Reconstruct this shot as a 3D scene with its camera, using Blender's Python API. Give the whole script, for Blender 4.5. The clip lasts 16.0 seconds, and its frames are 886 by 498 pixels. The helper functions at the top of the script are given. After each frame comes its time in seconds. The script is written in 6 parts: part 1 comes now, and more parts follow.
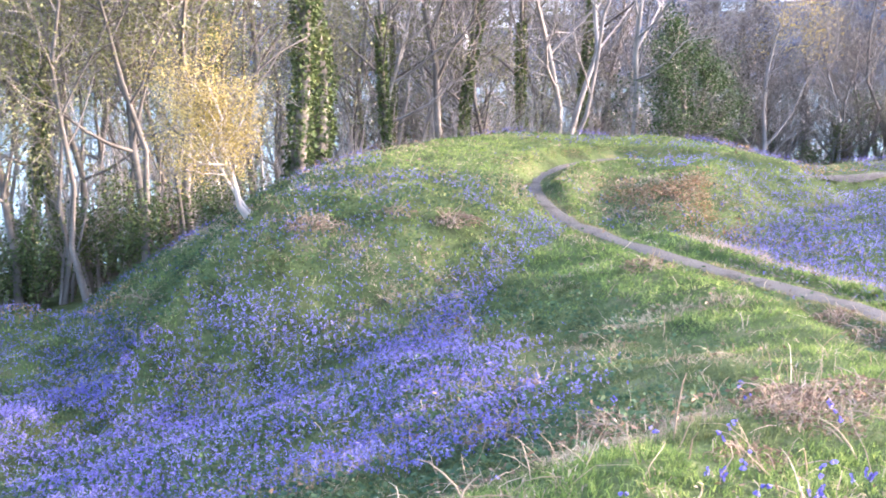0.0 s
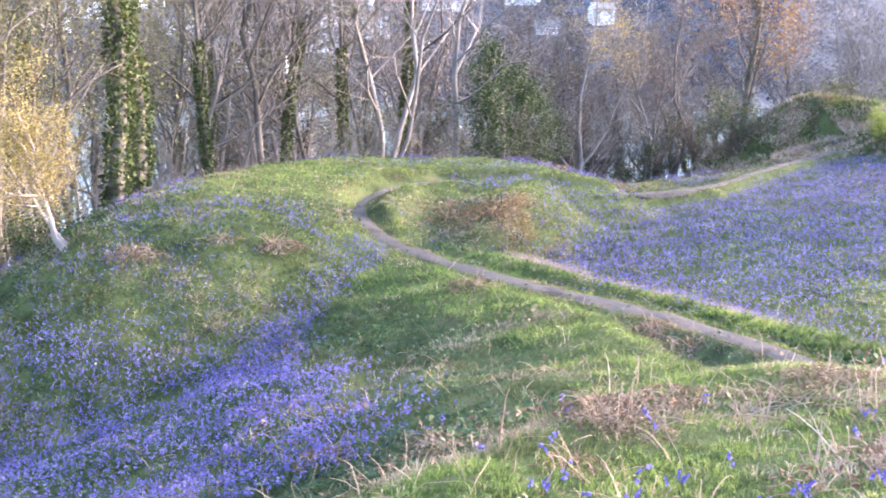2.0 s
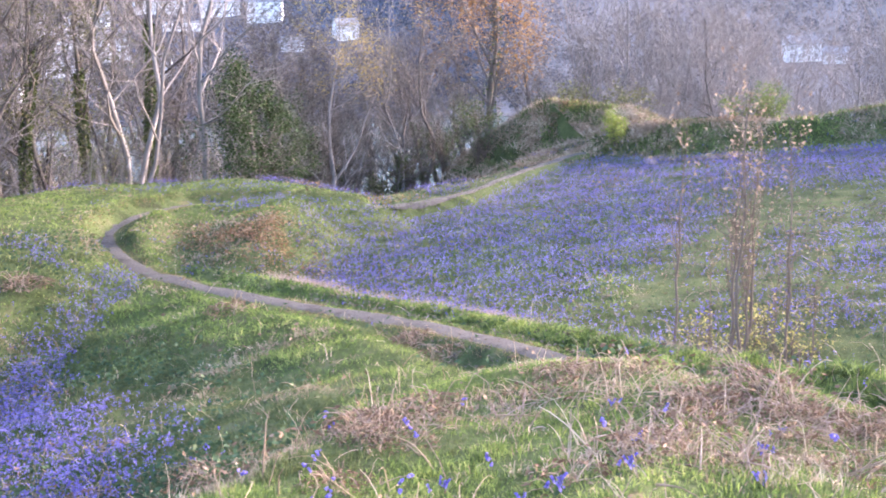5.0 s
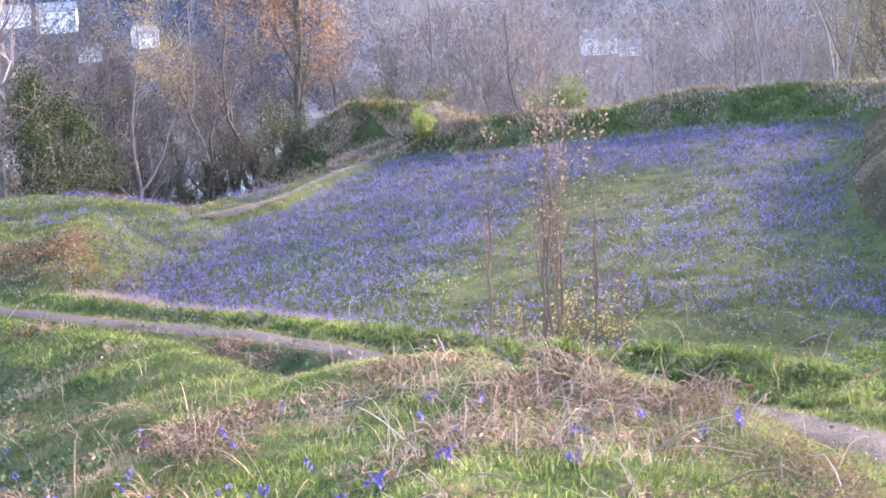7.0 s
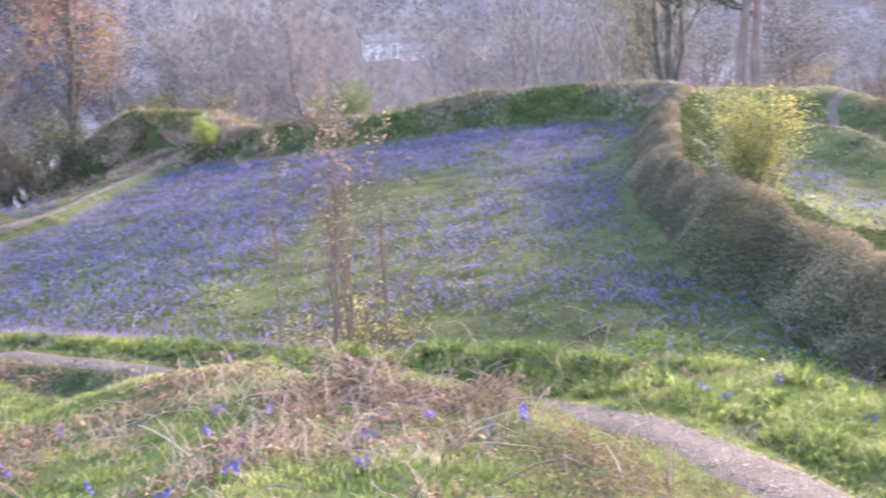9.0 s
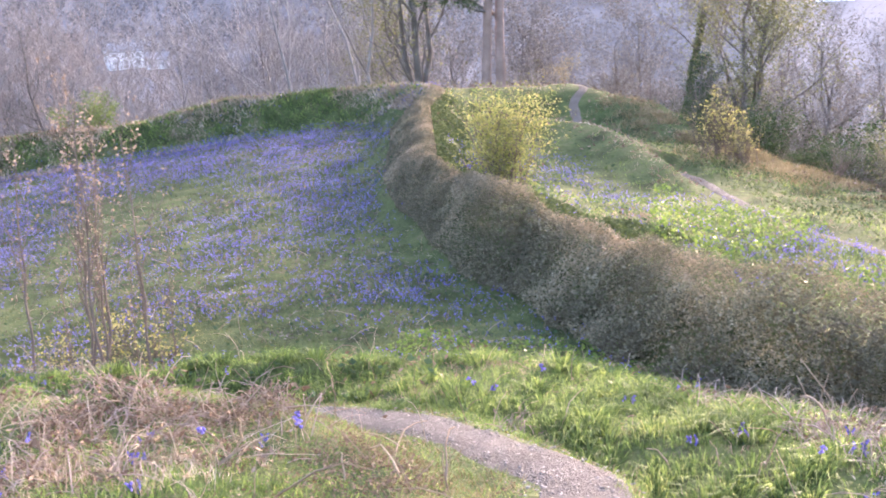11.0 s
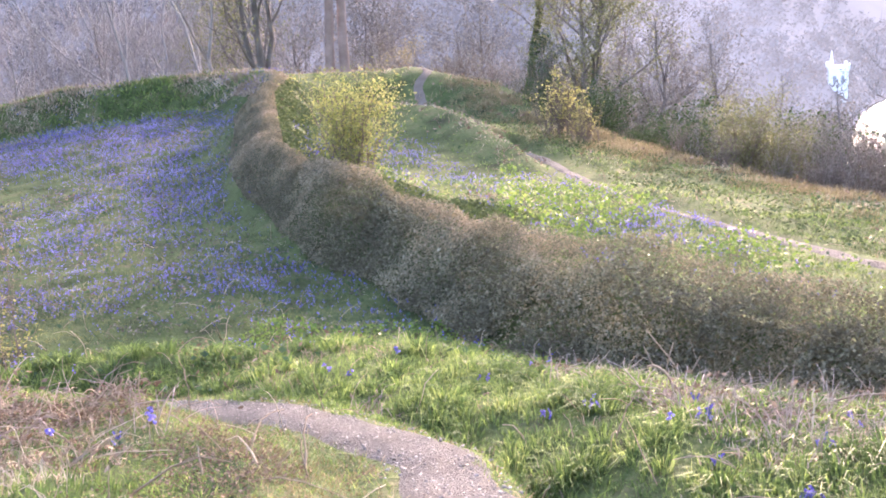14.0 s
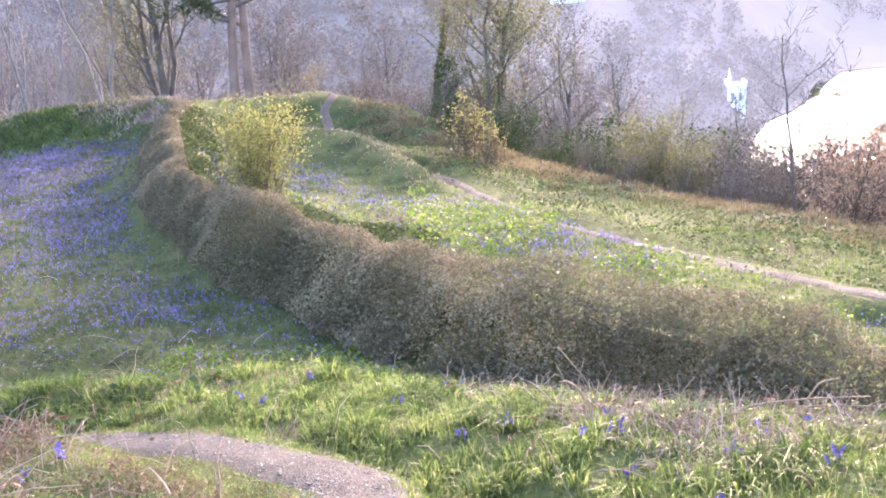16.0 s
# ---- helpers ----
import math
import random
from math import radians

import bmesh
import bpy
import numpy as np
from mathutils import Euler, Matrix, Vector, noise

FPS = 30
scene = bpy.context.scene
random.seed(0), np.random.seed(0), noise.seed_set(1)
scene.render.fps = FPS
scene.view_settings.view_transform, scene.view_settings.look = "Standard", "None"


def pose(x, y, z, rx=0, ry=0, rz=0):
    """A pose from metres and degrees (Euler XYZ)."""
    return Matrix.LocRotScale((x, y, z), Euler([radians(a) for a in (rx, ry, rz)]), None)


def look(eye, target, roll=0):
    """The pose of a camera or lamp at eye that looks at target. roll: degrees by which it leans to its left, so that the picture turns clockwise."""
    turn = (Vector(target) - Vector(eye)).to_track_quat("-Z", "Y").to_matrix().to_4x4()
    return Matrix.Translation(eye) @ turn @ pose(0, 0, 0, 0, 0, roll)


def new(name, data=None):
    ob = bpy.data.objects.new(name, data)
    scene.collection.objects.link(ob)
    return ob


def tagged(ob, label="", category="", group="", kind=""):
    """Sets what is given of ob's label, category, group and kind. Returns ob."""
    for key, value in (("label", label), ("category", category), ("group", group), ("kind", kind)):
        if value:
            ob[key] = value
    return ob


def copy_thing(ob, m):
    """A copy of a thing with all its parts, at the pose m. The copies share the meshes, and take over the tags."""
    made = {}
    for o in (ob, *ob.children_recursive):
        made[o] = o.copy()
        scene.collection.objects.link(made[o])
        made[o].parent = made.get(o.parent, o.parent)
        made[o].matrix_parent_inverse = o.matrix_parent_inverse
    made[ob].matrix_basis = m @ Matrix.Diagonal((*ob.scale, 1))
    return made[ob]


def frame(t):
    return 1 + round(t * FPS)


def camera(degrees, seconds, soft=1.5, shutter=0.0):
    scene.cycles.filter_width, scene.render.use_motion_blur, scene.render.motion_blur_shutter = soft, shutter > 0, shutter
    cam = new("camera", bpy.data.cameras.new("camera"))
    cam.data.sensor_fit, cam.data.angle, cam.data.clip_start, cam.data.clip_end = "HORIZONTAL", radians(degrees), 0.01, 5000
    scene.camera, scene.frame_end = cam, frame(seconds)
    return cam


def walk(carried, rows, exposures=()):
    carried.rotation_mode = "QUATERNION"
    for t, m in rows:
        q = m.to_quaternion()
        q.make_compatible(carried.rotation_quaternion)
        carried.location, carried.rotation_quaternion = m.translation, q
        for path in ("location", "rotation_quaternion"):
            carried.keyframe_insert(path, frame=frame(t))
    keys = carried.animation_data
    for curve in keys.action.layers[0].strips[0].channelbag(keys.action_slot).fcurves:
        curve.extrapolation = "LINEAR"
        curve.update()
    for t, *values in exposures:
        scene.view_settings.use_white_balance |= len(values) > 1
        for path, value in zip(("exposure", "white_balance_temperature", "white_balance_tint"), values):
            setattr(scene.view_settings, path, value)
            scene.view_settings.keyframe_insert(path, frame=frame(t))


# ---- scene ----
# camera and walk
cam = camera(40.67, 16.0, soft=1.8, shutter=0.4)
PATH = [
    (0.0, pose(0.000, 0.000, -0.000, 75.000, 0.000, 0.000)),
    (0.5, pose(0.003, -0.012, 0.007, 75.252, -0.143, -1.942)),
    (1.0, pose(0.012, -0.040, 0.007, 75.542, -0.128, -4.115)),
    (1.5, pose(0.011, -0.057, 0.016, 75.860, -0.363, -6.165)),
    (2.0, pose(0.020, -0.071, 0.019, 76.160, -0.340, -8.459)),
    (2.5, pose(0.026, -0.090, 0.022, 76.317, -0.027, -10.503)),
    (3.0, pose(0.045, -0.101, 0.024, 76.313, 0.012, -12.768)),
    (3.5, pose(0.040, -0.122, 0.040, 76.435, 0.004, -14.666)),
    (6.0, pose(0.090, -0.098, 0.026, 77.087, 1.622, -25.198)),
    (6.5, pose(0.088, -0.102, 0.019, 77.078, 1.951, -27.866)),
    (7.0, pose(0.127, -0.117, 0.021, 76.701, 2.118, -29.797)),
    (7.5, pose(0.155, -0.118, 0.019, 76.464, 2.051, -29.442)),
    (8.0, pose(0.180, -0.120, 0.013, 76.493, 1.890, -30.339)),
    (8.5, pose(0.185, -0.101, 0.003, 76.667, 1.687, -33.476)),
    (9.0, pose(0.180, -0.118, 0.011, 76.610, 1.991, -40.050)),
    (9.5, pose(0.175, -0.096, 0.011, 76.713, 2.055, -44.457)),
    (10.0, pose(0.172, -0.094, 0.014, 76.796, 2.195, -47.442)),
    (12.5, pose(0.190, -0.053, -0.006, 75.299, 2.394, -56.429)),
    (13.0, pose(0.189, -0.060, -0.004, 75.116, 2.470, -57.488)),
    (13.5, pose(0.182, -0.063, -0.001, 75.164, 2.399, -58.187)),
    (14.0, pose(0.170, -0.079, 0.008, 75.313, 2.673, -59.423)),
    (14.5, pose(0.168, -0.081, 0.008, 75.490, 2.713, -60.501)),
    (15.0, pose(0.163, -0.088, 0.009, 75.669, 3.018, -61.808)),
    (15.5, pose(0.161, -0.089, 0.009, 75.865, 3.112, -62.960)),
    (16.0, pose(0.153, -0.095, 0.009, 76.164, 3.197, -63.962)),
]
EXPOSURES = [(0.0, 3.76, 6000, 24), (2.0, 3.58, 6000, 26), (3.5, 3.46, 6050, 28), (8.0, 3.36, 6200, 30), (10.0, 3.36, 6300, 30), (16.0, 3.40, 6350, 31)]
walk(cam, PATH, EXPOSURES)

# world, sun
SUN_AZ, SUN_EL = 82.0, 14.0          # degrees clockwise from +y, degrees above the horizon
world = bpy.data.worlds.new("sky")
scene.world = world
world.use_nodes = True
wn = world.node_tree.nodes
wn.clear()
sky = wn.new("ShaderNodeTexSky")
sky.sky_type, sky.sun_disc = "NISHITA", False
sky.sun_elevation, sky.sun_rotation = radians(SUN_EL), radians(SUN_AZ)
sky.air_density, sky.dust_density, sky.ozone_density = 1.0, 2.5, 1.0
bg = wn.new("ShaderNodeBackground")
bg.inputs["Strength"].default_value = 0.15
wo = wn.new("ShaderNodeOutputWorld")
world.node_tree.links.new(sky.outputs[0], bg.inputs[0])
world.node_tree.links.new(bg.outputs[0], wo.inputs[0])
sun = new("sun", bpy.data.lights.new("sun", "SUN"))
sun.data.energy, sun.data.angle, sun.data.color = 1.75, radians(7.0), (1.0, 0.82, 0.62)
sa, se = radians(SUN_AZ), radians(SUN_EL)
sun.matrix_world = look((60 * math.sin(sa), 60 * math.cos(sa), 60 * math.tan(se)), (0, 0, 0))

# ---- small tools ----
def srgb(r, g, b):
    return tuple((c / 12.92 if c <= 0.04045 else ((c + 0.055) / 1.055) ** 2.4) for c in (r, g, b)) + (1.0,)


def smooth(a, b, x):
    t = np.clip((x - a) / (b - a), 0, 1)
    return t * t * (3 - 2 * t)


def lattice(ix, iy, seed):
    h = (ix.astype(np.int64) * 374761393 + iy.astype(np.int64) * 668265263 + seed * 974711) & 0x7FFFFFFF
    h = ((h ^ (h >> 13)) * 1274126177) & 0x7FFFFFFF
    return ((h ^ (h >> 16)) & 0xFFFF) / 65535.0


def vnoise(x, y, size, seed=0):
    """Value noise, 0 to 1, with features of about that size."""
    x, y = np.asarray(x, float) / size, np.asarray(y, float) / size
    ix, iy = np.floor(x), np.floor(y)
    fx, fy = x - ix, y - iy
    fx, fy = fx * fx * (3 - 2 * fx), fy * fy * (3 - 2 * fy)
    a, b = lattice(ix, iy, seed), lattice(ix + 1, iy, seed)
    c, d = lattice(ix, iy + 1, seed), lattice(ix + 1, iy + 1, seed)
    return (a * (1 - fx) + b * fx) * (1 - fy) + (c * (1 - fx) + d * fx) * fy


def fbm(x, y, size, seed=0, octaves=3):
    total, amp, norm = 0, 1.0, 0
    for o in range(octaves):
        total = total + amp * vnoise(x, y, size / 2 ** o, seed + 17 * o)
        norm += amp
        amp *= 0.5
    return total / norm


def mesh_np(name, verts, groups, mat=None, smooth_shade=False):
    """A mesh from an array of vertices and arrays of faces (each array: faces of one size)."""
    me = bpy.data.meshes.new(name)
    verts = np.ascontiguousarray(np.asarray(verts, np.float32).reshape(-1, 3))
    groups = [np.asarray(g, np.int32) for g in groups if len(g)]
    loops = np.concatenate([g.ravel() for g in groups])
    starts, at = [], 0
    for g in groups:
        starts.append(at + np.arange(len(g), dtype=np.int32) * g.shape[1])
        at += g.size
    starts = np.concatenate(starts).astype(np.int32)
    me.vertices.add(len(verts))
    me.vertices.foreach_set("co", verts.ravel())
    me.loops.add(len(loops))
    me.loops.foreach_set("vertex_index", loops)
    me.polygons.add(len(starts))
    me.polygons.foreach_set("loop_start", starts)
    if smooth_shade:
        me.polygons.foreach_set("use_smooth", np.ones(len(starts), bool))
    me.update(calc_edges=True)
    if mat:
        me.materials.append(mat)
    return me


def thing(name, label, category, group="", at=None, kind=""):
    ob = new(name)
    ob.empty_display_size = 0.2
    if at is not None:
        ob.matrix_basis = at
    return tagged(ob, label, category, group, kind)


def part(name, me, parent, label=""):
    ob = new(name, me)
    ob.parent = parent
    return tagged(ob, label)


def piece(name, bm, mat, parent, label=""):
    me = bpy.data.meshes.new(name)
    bm.to_mesh(me)
    bm.free()
    me.materials.append(mat)
    return part(name, me, parent, label)


# ---- materials ----
def material(name, colours, scale=3.0, rough=0.9, island=0.0, bump=0.0, bump_scale=30.0, spec=0.07, through_light=0.0, glow=0.0):
    """Colours mixed by two scales of noise in the object's space; island: how much single leaves or blades differ."""
    m = bpy.data.materials.new(name)
    m.use_nodes = True
    nt = m.node_tree
    n, link = nt.nodes, nt.links.new
    bsdf = n["Principled BSDF"]
    bsdf.inputs["Roughness"].default_value = rough
    bsdf.inputs["Specular IOR Level"].default_value = spec
    coord = n.new("ShaderNodeTexCoord")
    big = n.new("ShaderNodeTexNoise")
    big.inputs["Scale"].default_value, big.inputs["Detail"].default_value = scale, 5.0
    link(coord.outputs["Object"], big.inputs["Vector"])
    fine = n.new("ShaderNodeTexNoise")
    fine.inputs["Scale"].default_value, fine.inputs["Detail"].default_value = scale * 9, 3.0
    link(coord.outputs["Object"], fine.inputs["Vector"])
    mix = n.new("ShaderNodeMath")
    mix.operation = "MULTIPLY_ADD"
    mix.inputs[1].default_value = 0.4
    link(fine.outputs["Fac"], mix.inputs[0])
    less = n.new("ShaderNodeMath")
    less.operation = "MULTIPLY_ADD"
    less.inputs[1].default_value, less.inputs[2].default_value = 1.5, -0.45
    link(big.outputs["Fac"], less.inputs[0])
    link(less.outputs[0], mix.inputs[2])
    fac = mix.outputs[0]
    if island:
        geo = n.new("ShaderNodeNewGeometry")
        isl = n.new("ShaderNodeMath")
        isl.operation = "MULTIPLY_ADD"
        isl.inputs[1].default_value = 2 * island
        link(geo.outputs["Random Per Island"], isl.inputs[0])
        off = n.new("ShaderNodeMath")
        off.operation = "SUBTRACT"
        off.inputs[1].default_value = island + 0.2
        link(fac, off.inputs[0])
        link(off.outputs[0], isl.inputs[2])
        fac = isl.outputs[0]
    ramp = n.new("ShaderNodeValToRGB")
    els = ramp.color_ramp.elements
    while len(els) < len(colours):
        els.new(0.5)
    for i, c in enumerate(colours):
        els[i].position = 0.15 + 0.7 * i / max(1, len(colours) - 1)
        els[i].color = (*c[:3], 1.0)
    link(fac, ramp.inputs[0])
    link(ramp.outputs[0], bsdf.inputs["Base Color"])
    if bump:
        bn = n.new("ShaderNodeTexNoise")
        bn.inputs["Scale"].default_value, bn.inputs["Detail"].default_value = bump_scale, 6.0
        link(coord.outputs["Object"], bn.inputs["Vector"])
        bp = n.new("ShaderNodeBump")
        bp.inputs["Strength"].default_value, bp.inputs["Distance"].default_value = bump, 0.05
        link(bn.outputs["Fac"], bp.inputs["Height"])
        link(bp.outputs[0], bsdf.inputs["Normal"])
    if through_light:
        tr = n.new("ShaderNodeBsdfTranslucent")
        link(ramp.outputs[0], tr.inputs["Color"])
        ms = n.new("ShaderNodeMixShader")
        ms.inputs[0].default_value = through_light
        link(bsdf.outputs[0], ms.inputs[1])
        link(tr.outputs[0], ms.inputs[2])
        link(ms.outputs[0], n["Material Output"].inputs["Surface"])
    # emission in the surface's own colours, standing for haze on far slopes and woods
    if glow:
        link(ramp.outputs[0], bsdf.inputs["Emission Color"])
        bsdf.inputs["Emission Strength"].default_value = glow
    return m


M = {}
M["soil"] = material("turf", [(0.03, 0.035, 0.018), (0.05, 0.065, 0.025), (0.075, 0.095, 0.035), (0.11, 0.10, 0.055)], 1.6, 0.95, bump=1.0, bump_scale=16)
M["path"] = material("trodden_earth", [(0.066, 0.06, 0.056), (0.125, 0.115, 0.109), (0.112, 0.098, 0.088)], 2.0, 0.9, bump=0.9, bump_scale=80)
M["sand"] = material("sandy_earth", [(0.10, 0.082, 0.066), (0.16, 0.132, 0.108)], 2.0, 0.95, bump=0.4, bump_scale=30)
M["stone"] = material("pale_stone", [(0.16, 0.148, 0.142), (0.32, 0.30, 0.285)], 8.0, 0.85, island=0.3)
M["grass"] = material("grass_blades", [(0.065, 0.105, 0.035), (0.13, 0.195, 0.052), (0.225, 0.295, 0.083), (0.345, 0.36, 0.14)], 1.5, 0.55, island=0.35, through_light=0.5)
M["olive_grass"] = material("olive_grass_blades", [(0.06, 0.08, 0.036), (0.105, 0.13, 0.052), (0.165, 0.185, 0.075), (0.245, 0.24, 0.11)], 0.7, 0.6, island=0.3, through_light=0.45)
M["straw"] = material("dry_grass", [(0.24, 0.18, 0.13), (0.40, 0.32, 0.24), (0.56, 0.48, 0.38)], 1.0, 0.7, island=0.35, through_light=0.2)
M["pink"] = material("pinkish_stalks", [(0.30, 0.225, 0.195), (0.48, 0.385, 0.34)], 1.0, 0.8, island=0.35, through_light=0.1)
M["bell_near"] = material("near_bluebells", [(0.13, 0.11, 0.40), (0.21, 0.18, 0.50), (0.34, 0.30, 0.62)], 6.0, 0.6, island=0.35, through_light=0.3)
M["golden"] = material("golden_grass", [(0.17, 0.138, 0.075), (0.26, 0.21, 0.118), (0.36, 0.295, 0.18)], 1.0, 0.7, island=0.35, through_light=0.25)
M["bell"] = material("bluebell_flowers", [(0.12, 0.105, 0.32), (0.19, 0.17, 0.42), (0.29, 0.263, 0.51)], 0.8, 0.6, island=0.3, through_light=0.35)
M["bellleaf"] = material("bluebell_leaves", [(0.042, 0.075, 0.04), (0.085, 0.13, 0.06)], 0.8, 0.5, island=0.3, through_light=0.3)
M["rust"] = material("rusty_bracken", [(0.20, 0.115, 0.065), (0.34, 0.205, 0.12), (0.47, 0.33, 0.205)], 1.2, 0.85, island=0.35, through_light=0.15)
M["fern"] = material("dead_bracken", [(0.13, 0.088, 0.062), (0.225, 0.162, 0.12), (0.34, 0.262, 0.205)], 1.2, 0.85, island=0.35, through_light=0.15)
M["bramble"] = material("bramble_leaves", [(0.13, 0.12, 0.08), (0.22, 0.187, 0.125), (0.33, 0.267, 0.185), (0.43, 0.347, 0.255)], 0.8, 0.85, island=0.25, through_light=0.2)
M["bramble_green"] = material("bramble_green_leaves", [(0.11, 0.10, 0.066), (0.19, 0.172, 0.11), (0.27, 0.24, 0.158), (0.36, 0.315, 0.215)], 0.8, 0.8, island=0.3, through_light=0.2)
M["stem"] = material("woody_stem", [(0.11, 0.088, 0.072), (0.21, 0.165, 0.135)], 4.0, 0.85, island=0.2)
M["bark_grey"] = material("grey_bark", [(0.14, 0.128, 0.123), (0.235, 0.217, 0.21), (0.315, 0.296, 0.287)], 1.5, 0.9, bump=0.5, bump_scale=12)
# dark bark lifted towards mid-grey, which puts the wood's haze into its colour
M["bark_dark"] = material("haze_lifted_bark", [(0.08, 0.072, 0.064), (0.125, 0.112, 0.102), (0.18, 0.162, 0.148)], 1.5, 0.9, bump=0.5, bump_scale=12)
M["bark_pale"] = material("pale_bark", [(0.30, 0.26, 0.235), (0.45, 0.41, 0.38)], 2.5, 0.8, bump=0.3, bump_scale=14)
M["bark_pine"] = material("pine_bark", [(0.17, 0.12, 0.10), (0.30, 0.22, 0.19)], 2.0, 0.9, bump=0.6, bump_scale=9)
M["twig"] = material("twigs", [(0.195, 0.172, 0.16), (0.305, 0.278, 0.262)], 1.0, 0.9, island=0.3)
M["ivy"] = material("ivy_leaves", [(0.05, 0.07, 0.03), (0.095, 0.125, 0.045), (0.16, 0.18, 0.07)], 0.7, 0.75, island=0.35, through_light=0.2)
M["olive"] = material("young_olive_leaves", [(0.115, 0.12, 0.055), (0.185, 0.185, 0.09), (0.265, 0.25, 0.135)], 0.5, 0.6, island=0.35, through_light=0.35)
M["gold"] = material("golden_leaves", [(0.28, 0.22, 0.07), (0.42, 0.34, 0.13), (0.56, 0.47, 0.22)], 0.6, 0.6, island=0.35, through_light=0.35)
M["orange"] = material("orange_leaves", [(0.21, 0.12, 0.055), (0.32, 0.195, 0.085), (0.42, 0.285, 0.13)], 0.5, 0.6, island=0.35, through_light=0.3)
M["lime"] = material("lime_green_leaves", [(0.09, 0.15, 0.035), (0.17, 0.24, 0.05), (0.27, 0.32, 0.085)], 0.9, 0.55, island=0.35, through_light=0.35)
M["yellow"] = material("yellow_green_leaves", [(0.25, 0.235, 0.075), (0.38, 0.345, 0.125), (0.53, 0.46, 0.20)], 0.9, 0.55, island=0.35, through_light=0.4)
M["spring"] = material("spring_green_leaves", [(0.18, 0.195, 0.06), (0.29, 0.29, 0.095), (0.42, 0.39, 0.145)], 0.9, 0.7, island=0.35, through_light=0.4)
M["lime_bright"] = material("bright_lime_leaves", [(0.17, 0.22, 0.055), (0.26, 0.33, 0.08), (0.37, 0.43, 0.13)], 0.9, 0.6, island=0.3, through_light=0.45)
M["fresh"] = material("fresh_green_leaves", [(0.10, 0.14, 0.045), (0.17, 0.22, 0.07), (0.25, 0.29, 0.10)], 0.9, 0.6, island=0.3, through_light=0.4)
M["dark"] = material("evergreen_leaves", [(0.03, 0.05, 0.02), (0.055, 0.085, 0.035), (0.09, 0.12, 0.05)], 0.9, 0.75, island=0.35, spec=0.08, through_light=0.15)
M["haze"] = material("grey_brown_shoots", [(0.12, 0.102, 0.085), (0.19, 0.165, 0.14), (0.255, 0.225, 0.19)], 0.7, 0.9, island=0.3, through_light=0.1)
M["bud"] = material("pinkish_buds", [(0.28, 0.20, 0.15), (0.42, 0.33, 0.23)], 2.0, 0.7, island=0.3, through_light=0.3)

# ---- ground ----
# the footpath: x, y, z along its middle
FOOTPATH = [(2.3, -0.5, -1.9), (3.3, 1.2, -2.1), (4.07, 2.25, -2.28), (4.75, 2.85, -2.48), (5.47, 3.95, -2.8), (5.97, 4.8, -3.05), (6.2, 6.0, -3.32), (6.1, 8.0, -3.77),
            (5.95, 10.5, -4.2), (6.0, 13.2, -4.65), (5.75, 16.3, -5.2), (4.8, 18.8, -5.5), (3.5, 22.4, -5.88), (2.6, 24.8, -6.0),
            (2.15, 28.0, -5.98), (3.0, 29.9, -5.85), (4.8, 31.5, -5.95), (7.3, 31.2, -6.2), (9.3, 30.8, -6.3), (12.2, 31.6, -6.3),
            (15.4, 35.0, -6.5), (18.4, 37.8, -6.6), (19.9, 38.5, -6.5)]
SIDE_PATH = [(13.4, -1.5, -4.1), (15.1, 1.5, -4.35), (18.0, 4.8, -4.75), (20.5, 8.2, -4.9), (24.3, 12.0, -4.95), (25.9, 13.5, -5.15)]
BARE_TOP = [(34.9, 21.7, -4.3), (33.9, 20.7, -4.25), (32.7, 20.3, -4.45), (30.9, 18.9, -4.75), (29.4, 17.8, -4.9)]
HEDGE = [(8.6, -1.6, -3.65), (10.6, 1.0, -4.02), (11.9, 2.3, -4.02), (12.6, 3.7, -4.10), (13.1, 5.2, -4.13), (13.35, 6.2, -4.42), (14.3, 7.4, -4.10), (15.4, 9.5, -3.96),
         (16.6, 12.0, -3.88), (19.5, 15.7, -3.80), (24.9, 20.2, -3.50), (28.5, 22.5, -3.60)]
BANK = [(6.4, -1.5, -2.5), (7.0, 1.5, -2.75), (7.4, 3.4, -3.0), (8.0, 5.2, -3.15), (7.6, 7.5, -3.4), (7.1, 10.4, -3.95), (7.1, 13.2, -4.5),
        (6.6, 16.6, -5.05), (5.4, 20.0, -5.4), (4.4, 23.0, -5.65)]
SPINE = [(-3.0, -6.0, -1.2), (0.0, 0.0, -1.62), (2.0, 3.5, -2.1), (4.1, 6.3, -2.72), (4.3, 9.5, -3.75), (4.7, 13.5, -4.75), (4.5, 16.5, -5.1), (3.6, 19.5, -5.5), (2.5, 23.5, -5.9)]
MOUND = [(-2.6, 25.3, -4.95), (-0.6, 30.0, -5.25), (1.8, 32.8, -5.4), (4.5, 33.4, -5.6), (6.8, 33.4, -5.7), (8.4, 35.0, -6.25), (10.8, 34.7, -6.8), (14.5, 36.6, -6.9)]
FAR_BANK = [(19.4, 43.2, -7.3), (20.9, 45.0, -5.75), (22.0, 45.6, -5.3), (24.0, 42.5, -5.5), (22.6, 38.0, -5.6), (23.2, 36.4, -5.3), (25.8, 34.4, -5.2), (28.7, 32.0, -4.45), (31.9, 27.3, -4.2), (30.5, 24.2, -4.0)]
LOBE = [(2.2, 3.8, -2.12), (4.5, 6.5, -2.7), (4.85, 5.25, -2.52), (4.3, 3.75, -2.30), (3.3, 2.45, -2.08)]
LOBE_CROWN = [(2.6, 3.0, -2.02), (3.3, 3.9, -2.2), (4.0, 4.9, -2.38), (4.5, 5.8, -2.58)]
